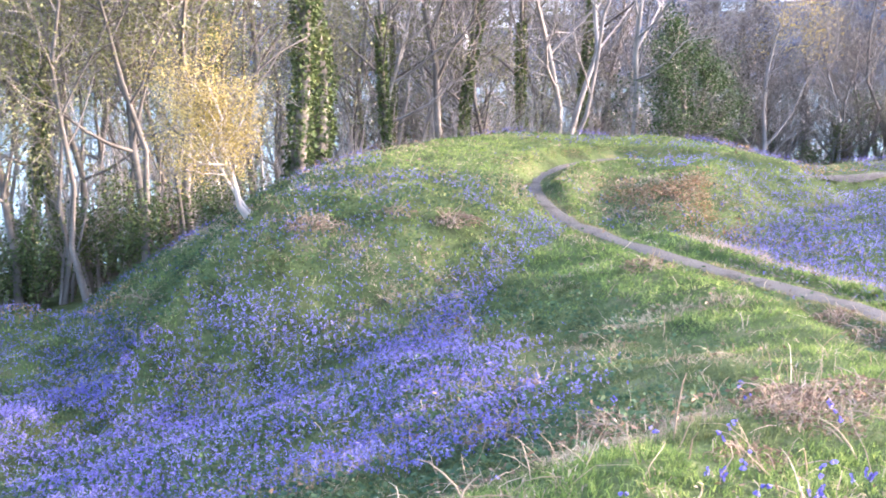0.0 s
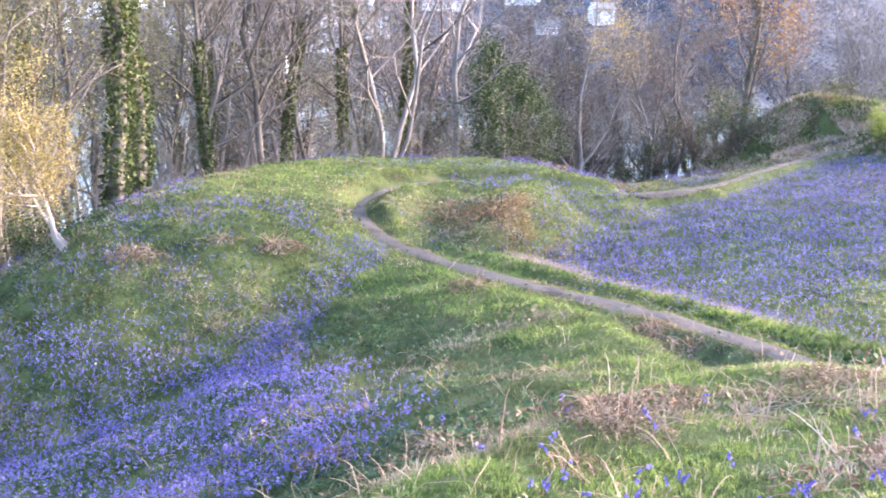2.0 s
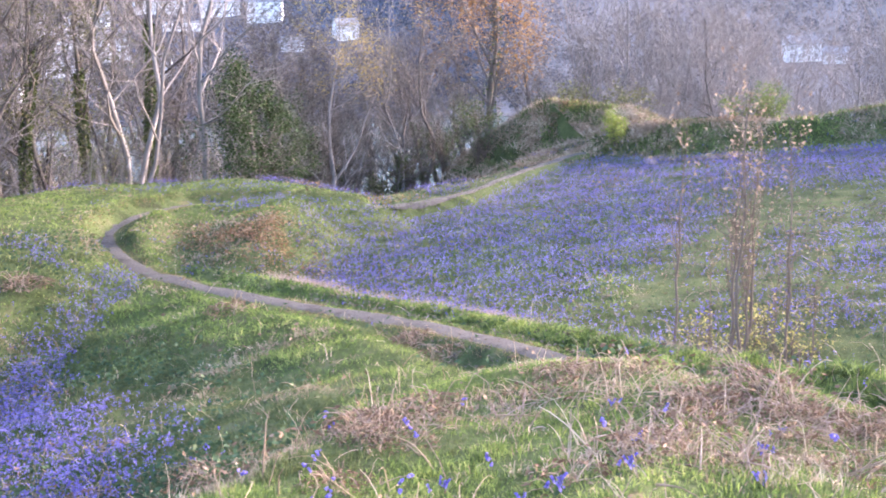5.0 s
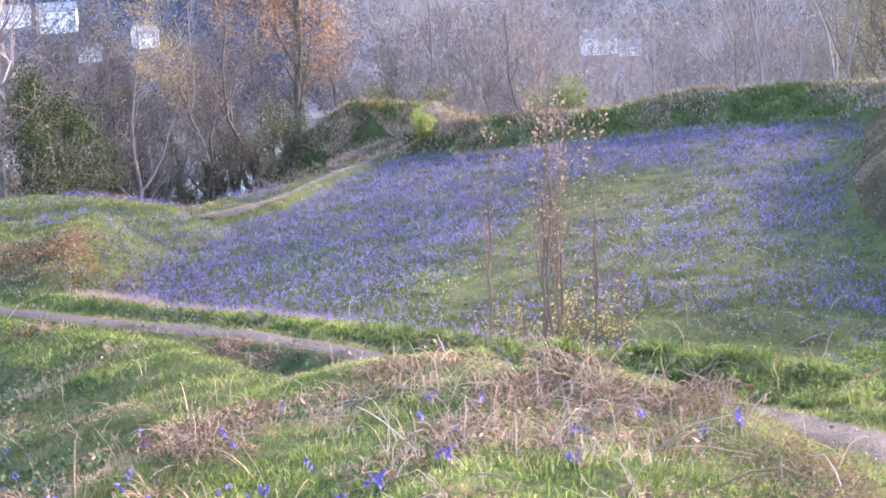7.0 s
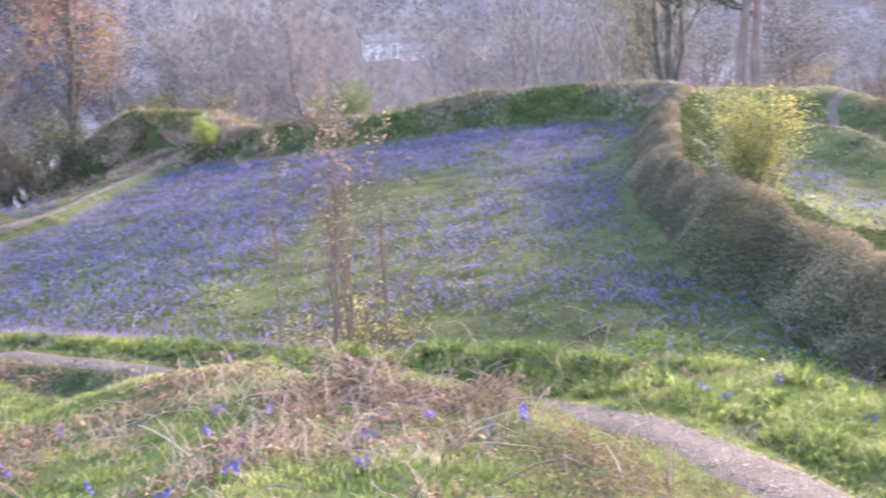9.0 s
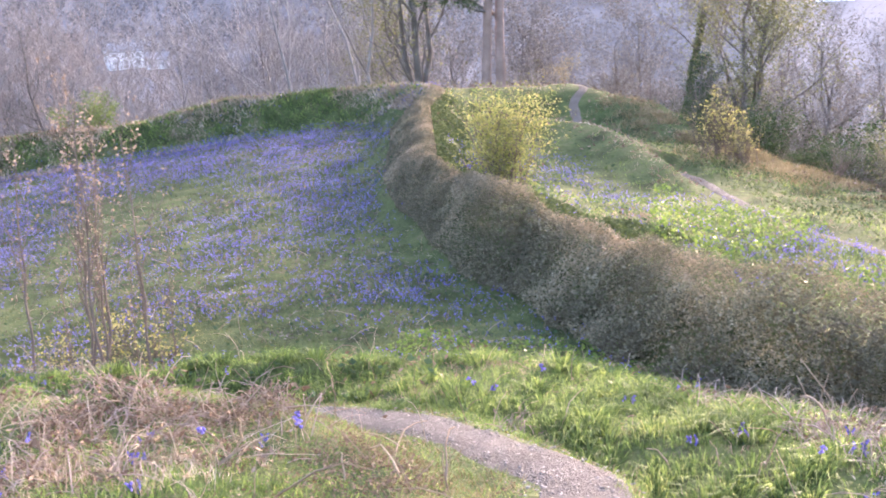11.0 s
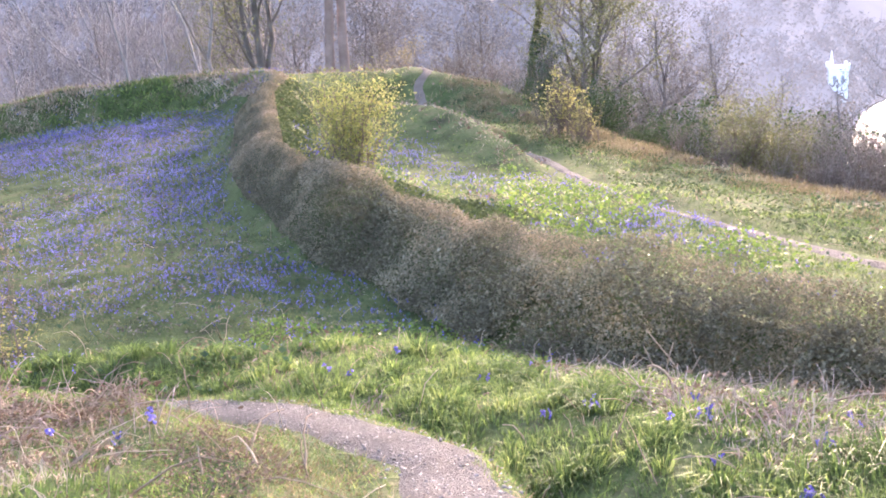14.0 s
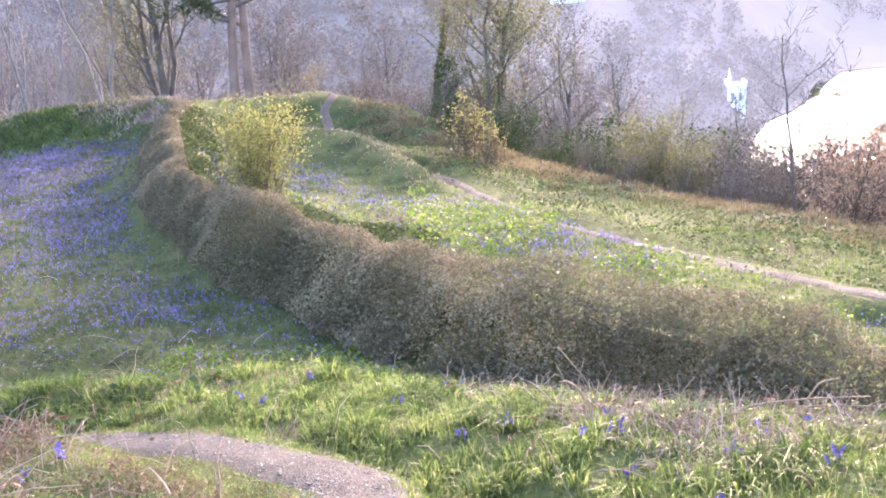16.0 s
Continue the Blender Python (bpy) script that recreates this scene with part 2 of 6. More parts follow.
APRON = [(5.3, -0.6, -2.3), (5.75, 0.9, -2.47), (6.2, 2.3, -2.70), (6.6, 3.7, -2.93), (6.95, 5.0, -3.1)]
CROSS_RIDGE = [(26.5, 19.0, -4.15), (27.3, 16.8, -4.3), (25.4, 14.2, -4.4), (22.9, 11.4, -4.7)]
HUMMOCK = [(31.5, 24.5, -4.2), (34.1, 21.4, -4.2), (33.6, 18.6, -4.55), (30.8, 15.2, -5.5), (28.5, 12.5, -5.4), (26.9, 10.6, -5.35), (25.0, 6.8, -5.55), (22.0, 2.2, -5.6), (20.5, -3.0, -5.4)]


def along(x, y, line):
    """Distance to a line of points, the line's height there, and the side (positive to its right)."""
    best, zz, side = np.full(x.shape, 1e9), np.zeros(x.shape), np.zeros(x.shape)
    for (ax, ay, az), (bx, by, bz) in zip(line[:-1], line[1:]):
        ux, uy = bx - ax, by - ay
        t = np.clip(((x - ax) * ux + (y - ay) * uy) / (ux * ux + uy * uy), 0, 1)
        dx, dy = x - ax - t * ux, y - ay - t * uy
        d = np.hypot(dx, dy)
        near = d < best
        best = np.where(near, d, best)
        zz = np.where(near, az + t * (bz - az), zz)
        side = np.where(near, dx * uy - dy * ux, side)
    return best, zz, side


def ridge(x, y, line, left, right):
    """left, right: (slope near the crest, width of it, slope beyond)."""
    d, z, side = along(x, y, line)
    w = smooth(-0.6, 0.6, side / 2)

    def fall(p):
        a, width, b = p
        return a * d + (b - a) * 0.35 * np.logaddexp(0, (d - width) / 0.35) - (b - a) * 0.35 * math.log1p(math.exp(-width / 0.35))
    return z - fall(left) * (1 - w) - fall(right) * w


def inside(x, y, poly):
    """Signed distance to a polygon, negative inside."""
    d, sign = np.full(x.shape, 1e9), np.ones(x.shape)
    for (ax, ay), (bx, by) in zip(poly, poly[1:] + poly[:1]):
        ux, uy = bx - ax, by - ay
        t = np.clip(((x - ax) * ux + (y - ay) * uy) / (ux * ux + uy * uy), 0, 1)
        d = np.minimum(d, np.hypot(x - ax - t * ux, y - ay - t * uy))
        cross = ((ay > y) != (by > y)) & (x < (bx - ax) * (y - ay) / (by - ay + 1e-12) + ax)
        sign = np.where(cross, -sign, sign)
    return d * sign


BOWL = [(5.5, -8), (5, 14), (4, 24), (8, 33), (17, 39), (22, 45), (27, 36), (33, 28), (35, 21), (30.5, 14.5), (26.5, 9.5), (22.5, 2), (21, -8)]
HOLLOW = [(-16, -6), (-15, 20), (-10.5, 23.0), (-3, 22.5), (1, 20), (3, 10), (0, -6)]
RIVER_Z = -45.0


def far_shore(az):
    return np.interp(az, [-180, 40, 50, 68, 75, 77, 78.8, 79.8, 80.4, 82, 84, 95, 180], [385, 385, 200, 190, 205, 238, 318, 334, 351, 428, 440, 480, 480])


def sunk(line, depth):
    return [(a, b, c - depth) for a, b, c in line]


def ground(x, y, detail=True):
    x, y = np.asarray(x, float), np.asarray(y, float)
    dist, az = np.hypot(x, y), np.degrees(np.arctan2(x, y))
    bowl = -4.45 + 0.066 * (x - 11.9) - 0.087 * (y - 5.4)
    d_h, _, side_h = along(x, y, HEDGE)
    w_h = np.where(side_h > 0, smooth(0.0, 1.6, d_h), 0)
    bowl = bowl - np.where(side_h <= 0, 0.15 + 0.3 * smooth(14, 9, y), 0) * smooth(4.0, 1.2, d_h)
    bowl = bowl * (1 - w_h) + (-4.15 - 0.12 * d_h) * w_h
    bowl = bowl - 0.95 * smooth(3.2, 0.8, along(x, y, [(28.8, 20.6, 0), (31.2, 18.6, 0), (30.2, 16.6, 0)])[0])
    bowl = bowl - 0.3 * smooth(3.2, 0.4, along(x, y, [(21.4, 12.6, 0), (23.8, 16.0, 0)])[0])
    bowl = bowl - 0.62 * np.maximum(0, inside(x, y, BOWL))
    hollow = -7.55 + 0.01 * (y - 18) - 0.55 * np.maximum(0, inside(x, y, HOLLOW))
    forms = [bowl, hollow,
             ridge(x, y, sunk(SPINE[:4], 0.09), (0.13, 2.3, 0.62), (0.12, 0.8, 0.75)),
             ridge(x, y, sunk(SPINE[4:], 0.05), (0.12, 0.8, 0.27), (0.12, 0.8, 0.75)),
             ridge(x, y, sunk(SPINE[3:5], 0.11), (0.15, 1.2, 0.33), (0.12, 0.8, 0.75)),
             ridge(x, y, sunk(APRON, 0.1), (0.08, 0.9, 0.5), (0.08, 0.9, 0.5)),
             ridge(x, y, sunk(LOBE_CROWN, 0.08), (0.08, 0.5, 0.7), (0.08, 0.5, 0.7)),
             ridge(x, y, sunk(LOBE, 0.1), (0.1, 0.3, 0.8), (0.1, 0.3, 0.8)),
             ridge(x, y, [(a, b, c - (0.29 if b < 7 else 0.17)) for a, b, c in BANK], (0.15, 0.3, 0.5), (0.15, 0.25, 0.7)),
             ridge(x, y, MOUND, (0.2, 0.6, 0.65), (0.07, 3.6, 0.5)),
             ridge(x, y, FAR_BANK[:4], (0.25, 0.8, 0.75), (0.22, 0.5, 0.40)),
             ridge(x, y, FAR_BANK[3:5], (0.25, 0.8, 0.75), (0.22, 0.6, 0.55)),
             ridge(x, y, FAR_BANK[4:], (0.25, 0.8, 0.75), (0.2, 0.9, 0.95)),
             ridge(x, y, [(a, b, c - 0.25) for a, b, c in HEDGE], (0.3, 0.35, 1.2), (0.3, 0.35, 1.1)),
             ridge(x, y, CROSS_RIDGE, (0.2, 0.5, 0.7), (0.2, 0.5, 0.7)),
             ridge(x, y, HUMMOCK, (0.15, 0.8, 0.6), (0.1, 0.8, 0.6)),
             ridge(x, y, [(5.2, 25.6, -5.9), (6.2, 27.7, -5.6), (7.0, 30.2, -5.75)], (0.12, 0.8, 0.35), (0.2, 0.5, 0.9))]
    k = 0.12
    top = np.maximum.reduce(forms)
    z = top + k * np.log(sum(np.exp((f - top) / k) for f in forms))
    shore = far_shore(az)
    valley = RIVER_Z - 1.5 + np.maximum(0, dist - shore) * 0.16 + np.maximum(0, dist - shore - 250) * 0.10
    valley = np.maximum(valley, RIVER_Z - 1.0 + 4.0 * (1 - ((az - 81.4) / 1.2) ** 2 - ((dist - 368) / 16) ** 2))
    valley = np.minimum(valley, 140)
    z = np.maximum(z, valley)
    if detail:
        near = smooth(140, 60, dist)
        d_s, _, side_s = along(x, y, SPINE)
        flank = np.where(side_s < 0, smooth(0.5, 2.0, d_s), 0) * smooth(27, 23, y)
        d_p = along(x, y, FOOTPATH)[0]
        calm = 0.3 + 0.7 * smooth(0.6, 2.2, d_p)
        z = z + near * calm * ((0.16 + 0.16 * flank) * (fbm(x, y, 3.2, 3) - 0.5) + (0.11 + 0.17 * flank) * (fbm(x, y, 0.95, 5, 2) - 0.5)) * smooth(0.3, 2.0, dist)
        z = z + smooth(60, 200, dist) * 6 * (fbm(x, y, 45, 8) - 0.5) * (valley > RIVER_Z + 1)
    for line, half in ((FOOTPATH, 0.27), (SIDE_PATH, 0.2)):
        d, zp, _ = along(x, y, line)
        w = smooth(half + 0.42, half * 0.8, d)
        z = z * (1 - w) + (zp + 0.03 * (vnoise(x, y, 0.4, 9) - 0.5)) * w
    return z


def ground_at(x, y):
    return float(ground(np.array([x]), np.array([y]))[0])


def footpath_mask(x, y):
    d = np.minimum.reduce([along(x, y, FOOTPATH)[0], along(x, y, SIDE_PATH)[0], along(x, y, BARE_TOP)[0] - 0.2])
    return d + 0.16 * (vnoise(x, y, 0.5, 31) - 0.5)


rad = [0.0, 0.35]
while rad[-1] < 3200:
    r = rad[-1]
    rad.append(r + (max(0.12, 0.04 * r) if r < 4 else max(0.13, 0.0115 * r) if r < 50 else 0.07 * r))
rad = np.array(rad)
ang = np.radians(np.concatenate([np.arange(-30, 95, 0.4), np.arange(95, 330, 5.0)]))
A, Rr = np.meshgrid(ang, rad)
gx, gy = Rr * np.sin(A), Rr * np.cos(A)
gz = ground(gx, gy)
nr, na = gx.shape
idx = np.arange(nr * na).reshape(nr, na)
nxt = np.roll(idx, -1, axis=1)
quads = np.stack([idx[:-1], idx[1:], nxt[1:], nxt[:-1]], -1).reshape(-1, 4)
me = mesh_np("ground", np.stack([gx, gy, gz], -1), [quads[:, ::-1]], M["soil"], True)
floor_ob = tagged(new("ground", me), "grassy earth mounds and hollows falling to a river valley", "ground", kind="structure")


def ribbon(name, line, width, label, seed, far=1.0, mat="path"):
    """A trodden strip that lies on the ground along a line."""
    pts = np.array(line)
    t = np.concatenate([[0], np.cumsum(np.hypot(*np.diff(pts[:, :2], axis=0).T))])
    s = np.arange(0, t[-1], 0.12)
    # rounded line
    u = np.interp(s, t, np.arange(len(pts)))
    k = np.clip(np.floor(u).astype(int), 0, len(pts) - 2)
    f = (u - k)[:, None]
    p0, p1, p2, p3 = (pts[np.clip(k + o, 0, len(pts) - 1), :2] for o in (-1, 0, 1, 2))
    c = 0.5 * (2 * p1 + (p2 - p0) * f + (2 * p0 - 5 * p1 + 4 * p2 - p3) * f ** 2 + (3 * p1 - p0 - 3 * p2 + p3) * f ** 3)
    d = np.gradient(c, axis=0)
    d /= np.linalg.norm(d, axis=1)[:, None]
    side = np.stack([d[:, 1], -d[:, 0]], 1)
    n = 9
    rows = []
    for j in range(n):
        v = 2 * j / (n - 1) - 1
        w = 0.5 * width * (1 - (1 - far) * smooth(24, 34, s)) * (1 + 0.5 * (vnoise(s, s * 0 + np.sign(v) * 9, 0.7, seed) - 0.5) + 0.35 * (vnoise(s, s * 0 + np.sign(v) * 5, 3.0, seed) - 0.5))
        p = c + side * (v * w)[:, None]
        z = ground(p[:, 0], p[:, 1]) + 0.022 * (1 - abs(v) ** 3) - 0.012 * abs(v) ** 3
        rows.append(np.stack([p[:, 0], p[:, 1], z], 1))
    V = np.stack(rows, 1)
    m, n = V.shape[:2]
    i = np.arange(m * n).reshape(m, n)
    q = np.stack([i[:-1, :-1], i[:-1, 1:], i[1:, 1:], i[1:, :-1]], -1).reshape(-1, 4)
    me = mesh_np(name, V, [q], M[mat], True)
    tagged(new(name, me), label, "path", kind="structure")
    return c, side


FOOT_C, FOOT_S = ribbon("footpath", FOOTPATH, 0.53, "narrow trodden footpath of pale stony earth winding through the grass", 41, 0.56)
SIDE_C, SIDE_S = ribbon("footpath", SIDE_PATH, 0.32, "narrow trodden earth footpath behind the bramble bank", 47)

ribbon("footpath", BARE_TOP, 0.36, "bare trodden earth on top of a hummock", 53, 1.0, "sand")

# river
a2 = np.radians(np.arange(-60, 121, 3.0))
r2 = np.array([60, 100, 180, 300, 450, 700, 1000.0])
A2, R2 = np.meshgrid(a2, r2)
wv = np.stack([R2 * np.sin(A2), R2 * np.cos(A2), np.full(A2.shape, RIVER_Z)], -1)
ii = np.arange(A2.size).reshape(A2.shape)
wq = np.stack([ii[:-1, :-1], ii[:-1, 1:], ii[1:, 1:], ii[1:, :-1]], -1).reshape(-1, 4)
water = material("river_water", [(0.10, 0.16, 0.17), (0.16, 0.22, 0.22)], 0.02, 0.12, bump=0.25, bump_scale=0.6, spec=0.5)
tagged(new("water", mesh_np("water", wv, [wq], water)), "wide pale river between wooded banks", "river", kind="structure")

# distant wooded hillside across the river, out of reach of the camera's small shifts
# haze is painted in: bluer or paler slope colours, plus a faint glow
far_mat = material("blue_hazed_hillside", [(0.027, 0.037, 0.057), (0.039, 0.051, 0.074), (0.055, 0.066, 0.086)], 0.03, 1.0, spec=0.0, glow=0.12)
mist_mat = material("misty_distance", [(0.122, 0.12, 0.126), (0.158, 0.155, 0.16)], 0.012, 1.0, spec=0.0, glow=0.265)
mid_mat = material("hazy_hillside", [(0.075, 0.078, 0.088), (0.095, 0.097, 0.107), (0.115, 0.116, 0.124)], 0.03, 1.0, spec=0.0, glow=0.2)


def slope_patch(name, az0, az1, mat, label):
    a = np.radians(np.arange(az0, az1 + 0.1, 0.25))
    r = np.linspace(0, 1, 60)
    A, U = np.meshgrid(a, r)
    R = far_shore(np.degrees(A)) - 10 + U ** 1.6 * 1500
    x, y = R * np.sin(A), R * np.cos(A)
    z = np.maximum(ground(x, y) + 1.5, RIVER_Z + 0.3)
    i = np.arange(A.size).reshape(A.shape)
    q = np.stack([i[:-1, :-1], i[:-1, 1:], i[1:, 1:], i[1:, :-1]], -1).reshape(-1, 4)
    tagged(new(name, mesh_np(name, np.stack([x, y, z], -1), [q], mat, True)), label, "hillside", kind="structure")


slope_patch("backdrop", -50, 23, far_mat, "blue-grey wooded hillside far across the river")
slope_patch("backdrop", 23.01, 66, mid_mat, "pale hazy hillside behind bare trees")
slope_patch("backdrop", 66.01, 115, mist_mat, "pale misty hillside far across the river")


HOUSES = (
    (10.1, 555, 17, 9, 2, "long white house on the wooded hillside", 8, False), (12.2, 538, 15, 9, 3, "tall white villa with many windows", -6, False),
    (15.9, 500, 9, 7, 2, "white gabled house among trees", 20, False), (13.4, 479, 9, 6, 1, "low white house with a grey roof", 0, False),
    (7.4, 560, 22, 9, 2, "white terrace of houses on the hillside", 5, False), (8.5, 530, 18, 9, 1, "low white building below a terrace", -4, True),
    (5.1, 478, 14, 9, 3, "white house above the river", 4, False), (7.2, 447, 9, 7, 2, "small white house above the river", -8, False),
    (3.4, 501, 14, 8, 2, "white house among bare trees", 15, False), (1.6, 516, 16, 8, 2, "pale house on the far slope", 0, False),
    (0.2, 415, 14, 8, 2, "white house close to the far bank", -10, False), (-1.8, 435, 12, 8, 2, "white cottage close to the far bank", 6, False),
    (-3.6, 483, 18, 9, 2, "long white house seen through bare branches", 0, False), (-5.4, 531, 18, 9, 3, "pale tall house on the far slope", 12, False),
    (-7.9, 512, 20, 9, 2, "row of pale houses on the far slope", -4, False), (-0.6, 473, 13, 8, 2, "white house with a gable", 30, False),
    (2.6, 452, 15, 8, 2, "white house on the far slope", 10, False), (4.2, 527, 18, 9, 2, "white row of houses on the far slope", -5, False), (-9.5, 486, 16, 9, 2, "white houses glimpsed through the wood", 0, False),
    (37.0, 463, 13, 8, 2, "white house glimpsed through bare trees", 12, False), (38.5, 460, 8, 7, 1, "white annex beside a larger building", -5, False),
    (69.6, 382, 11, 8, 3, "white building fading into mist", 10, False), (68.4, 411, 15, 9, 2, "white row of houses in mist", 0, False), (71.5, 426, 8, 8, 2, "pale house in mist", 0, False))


def clump_field(name, n, az0, az1, u1, size, mat, label, seed):
    """Far woods: many small ragged crowns, each of a few leaf-like facets."""
    g = np.random.default_rng(seed)
    az = g.uniform(az0, az1, n)
    D = far_shore(az) + 6 + g.random(n) ** 1.3 * u1
    x, y = D * np.sin(np.radians(az)), D * np.cos(np.radians(az))
    keep = fbm(x, y, 60, seed) > 0.36
    for h in HOUSES:
        keep &= ~((np.abs(az - h[0]) * D * 0.0175 < h[2] * 0.5 + 4) & (D > h[1] - 75) & (D < h[1] + 12))
    x, y, n = x[keep], y[keep], int(keep.sum())
    z = ground(x, y)
    s = size * g.uniform(0.6, 1.3, n)
    k = 44
    d = g.normal(size=(n, k, 3))
    d /= np.linalg.norm(d, axis=2)[:, :, None]
    c = np.stack([x, y, z + s * 0.9], 1)[:, None] + d * (s[:, None] * g.uniform(0.5, 1.0, (n, k)))[:, :, None] * np.array([0.8, 0.8, 1.0])
    tri = c[:, :, None, :] + g.normal(size=(n, k, 3, 3)) * (s * 0.13)[:, None, None, None]
    V = tri.reshape(-1, 3)
    tagged(new(name, mesh_np(name, V, [np.arange(len(V)).reshape(-1, 3)], mat)), label, "woods", kind="stuff")


# the far crowns carry the same haze in their colours and glow
far_tree = material("blue_hazed_trees", [(0.030, 0.040, 0.057), (0.042, 0.052, 0.070), (0.056, 0.064, 0.080)], 0.05, 1.0, island=0.07, spec=0.0, glow=0.1)
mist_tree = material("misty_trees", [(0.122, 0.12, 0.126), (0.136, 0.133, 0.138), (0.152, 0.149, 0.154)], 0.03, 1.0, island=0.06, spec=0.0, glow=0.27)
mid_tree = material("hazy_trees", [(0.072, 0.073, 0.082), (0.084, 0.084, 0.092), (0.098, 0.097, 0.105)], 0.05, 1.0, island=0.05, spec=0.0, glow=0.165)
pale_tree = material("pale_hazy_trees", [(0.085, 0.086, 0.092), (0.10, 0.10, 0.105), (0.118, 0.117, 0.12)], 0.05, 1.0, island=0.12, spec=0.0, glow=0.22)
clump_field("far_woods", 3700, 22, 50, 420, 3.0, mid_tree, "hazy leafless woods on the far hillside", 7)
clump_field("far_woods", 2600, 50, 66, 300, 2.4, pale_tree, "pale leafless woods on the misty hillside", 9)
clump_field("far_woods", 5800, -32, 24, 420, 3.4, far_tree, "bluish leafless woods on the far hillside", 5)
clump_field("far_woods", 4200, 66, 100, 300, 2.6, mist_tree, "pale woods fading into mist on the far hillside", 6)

# ---- buildings across the river ----
white_wall = material("white_render", [(0.72, 0.74, 0.76), (0.82, 0.83, 0.84)], 0.3, 0.8)
slate = material("slate_roof", [(0.20, 0.22, 0.25), (0.30, 0.31, 0.34)], 0.4, 0.7)
pane_mat = material("window_pane", [(0.24, 0.26, 0.29), (0.36, 0.38, 0.41)], 0.5, 0.2, spec=0.5)


def box(bm, x0, x1, y0, y1, z0, z1):
    v = [bm.verts.new(p) for p in ((x0, y0, z0), (x1, y0, z0), (x1, y1, z0), (x0, y1, z0), (x0, y0, z1), (x1, y0, z1), (x1, y1, z1), (x0, y1, z1))]
    for f in ((0, 3, 2, 1), (4, 5, 6, 7), (0, 1, 5, 4), (1, 2, 6, 5), (2, 3, 7, 6), (3, 0, 4, 7)):
        bm.faces.new([v[i] for i in f])


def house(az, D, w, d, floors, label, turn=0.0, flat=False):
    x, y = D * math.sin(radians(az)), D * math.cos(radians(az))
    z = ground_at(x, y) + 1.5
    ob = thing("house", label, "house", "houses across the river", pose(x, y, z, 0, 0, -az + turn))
    h = 2.8 * floors
    bm = bmesh.new()
    box(bm, -w / 2, w / 2, -d / 2, d / 2, -6, h)
    if not flat:
        g = [bm.verts.new(p) for p in ((-w / 2, -d / 2, h), (-w / 2, d / 2, h), (-w / 2, 0, h + d * 0.36), (w / 2, -d / 2, h), (w / 2, d / 2, h), (w / 2, 0, h + d * 0.36))]
        bm.faces.new(g[0:3]), bm.faces.new(g[3:6])
    piece("wall", bm, white_wall, ob)
    bm = bmesh.new()
    if flat:
        box(bm, -w / 2 - 0.3, w / 2 + 0.3, -d / 2 - 0.3, d / 2 + 0.3, h, h + 0.5)
    else:
        o = 0.5
        for s in (-1, 1):
            y0, z0, z1 = s * (d / 2 + o), h - 0.36 * o * 2 * 0.5, h + d * 0.36
            q = [bm.verts.new(p) for p in ((-w / 2 - o, y0, z0), (w / 2 + o, y0, z0), (w / 2 + o, 0, z1), (-w / 2 - o, 0, z1), (-w / 2 - o, y0, z0 + 0.3), (w / 2 + o, y0, z0 + 0.3), (w / 2 + o, 0, z1 + 0.3), (-w / 2 - o, 0, z1 + 0.3))]
            for f in ((0, 1, 2, 3), (4, 5, 6, 7), (0, 1, 5, 4), (1, 2, 6, 5), (3, 0, 4, 7)):
                bm.faces.new([q[i] for i in f])
        box(bm, w * 0.28, w * 0.28 + 1.0, -0.5, 0.5, h + d * 0.2, h + d * 0.36 + 1.4)
    piece("roof", bm, slate, ob)
    n = max(2, int(w / 4.2))
    for f in range(floors):
        for i in range(n):
            wx = -w / 2 + (i + 0.5) * w / n
            bm = bmesh.new()
            box(bm, wx - 0.6, wx + 0.6, -d / 2 - 0.06, -d / 2 + 0.1, 2.8 * f + 0.9, 2.8 * f + 2.2)
            piece("window", bm, pane_mat, ob)
    return ob


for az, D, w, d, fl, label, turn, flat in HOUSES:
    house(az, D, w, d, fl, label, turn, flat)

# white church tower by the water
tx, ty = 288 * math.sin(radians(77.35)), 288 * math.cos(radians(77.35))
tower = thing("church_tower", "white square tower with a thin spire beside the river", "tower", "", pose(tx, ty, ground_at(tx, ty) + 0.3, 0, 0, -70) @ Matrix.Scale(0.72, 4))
bm = bmesh.new()
box(bm, -3, 3, -3, 3, -1, 9.5)
piece("wall", bm, white_wall, tower)
bm = bmesh.new()
box(bm, -3.3, 3.3, -3.3, 3.3, 9.5, 10.1)
for sx in (-1, 1):
    for sy in (-1, 1):
        box(bm, sx * 2.8 - 0.5, sx * 2.8 + 0.5, sy * 2.8 - 0.5, sy * 2.8 + 0.5, 10.1, 11.3)
piece("parapet", bm, white_wall, tower)
bm = bmesh.new()
bmesh.ops.create_cone(bm, segments=8, radius1=0.8, radius2=0.1, depth=5.0, cap_ends=True, matrix=pose(-2.0, 0, 12.6))
piece("spire", bm, white_wall, tower)
for sx in (-1.2, 1.2):
    bm = bmesh.new()
    box(bm, sx - 0.5, sx + 0.5, -3.1, -2.9, 5, 7.4)
    piece("window", bm, pane_mat, tower)

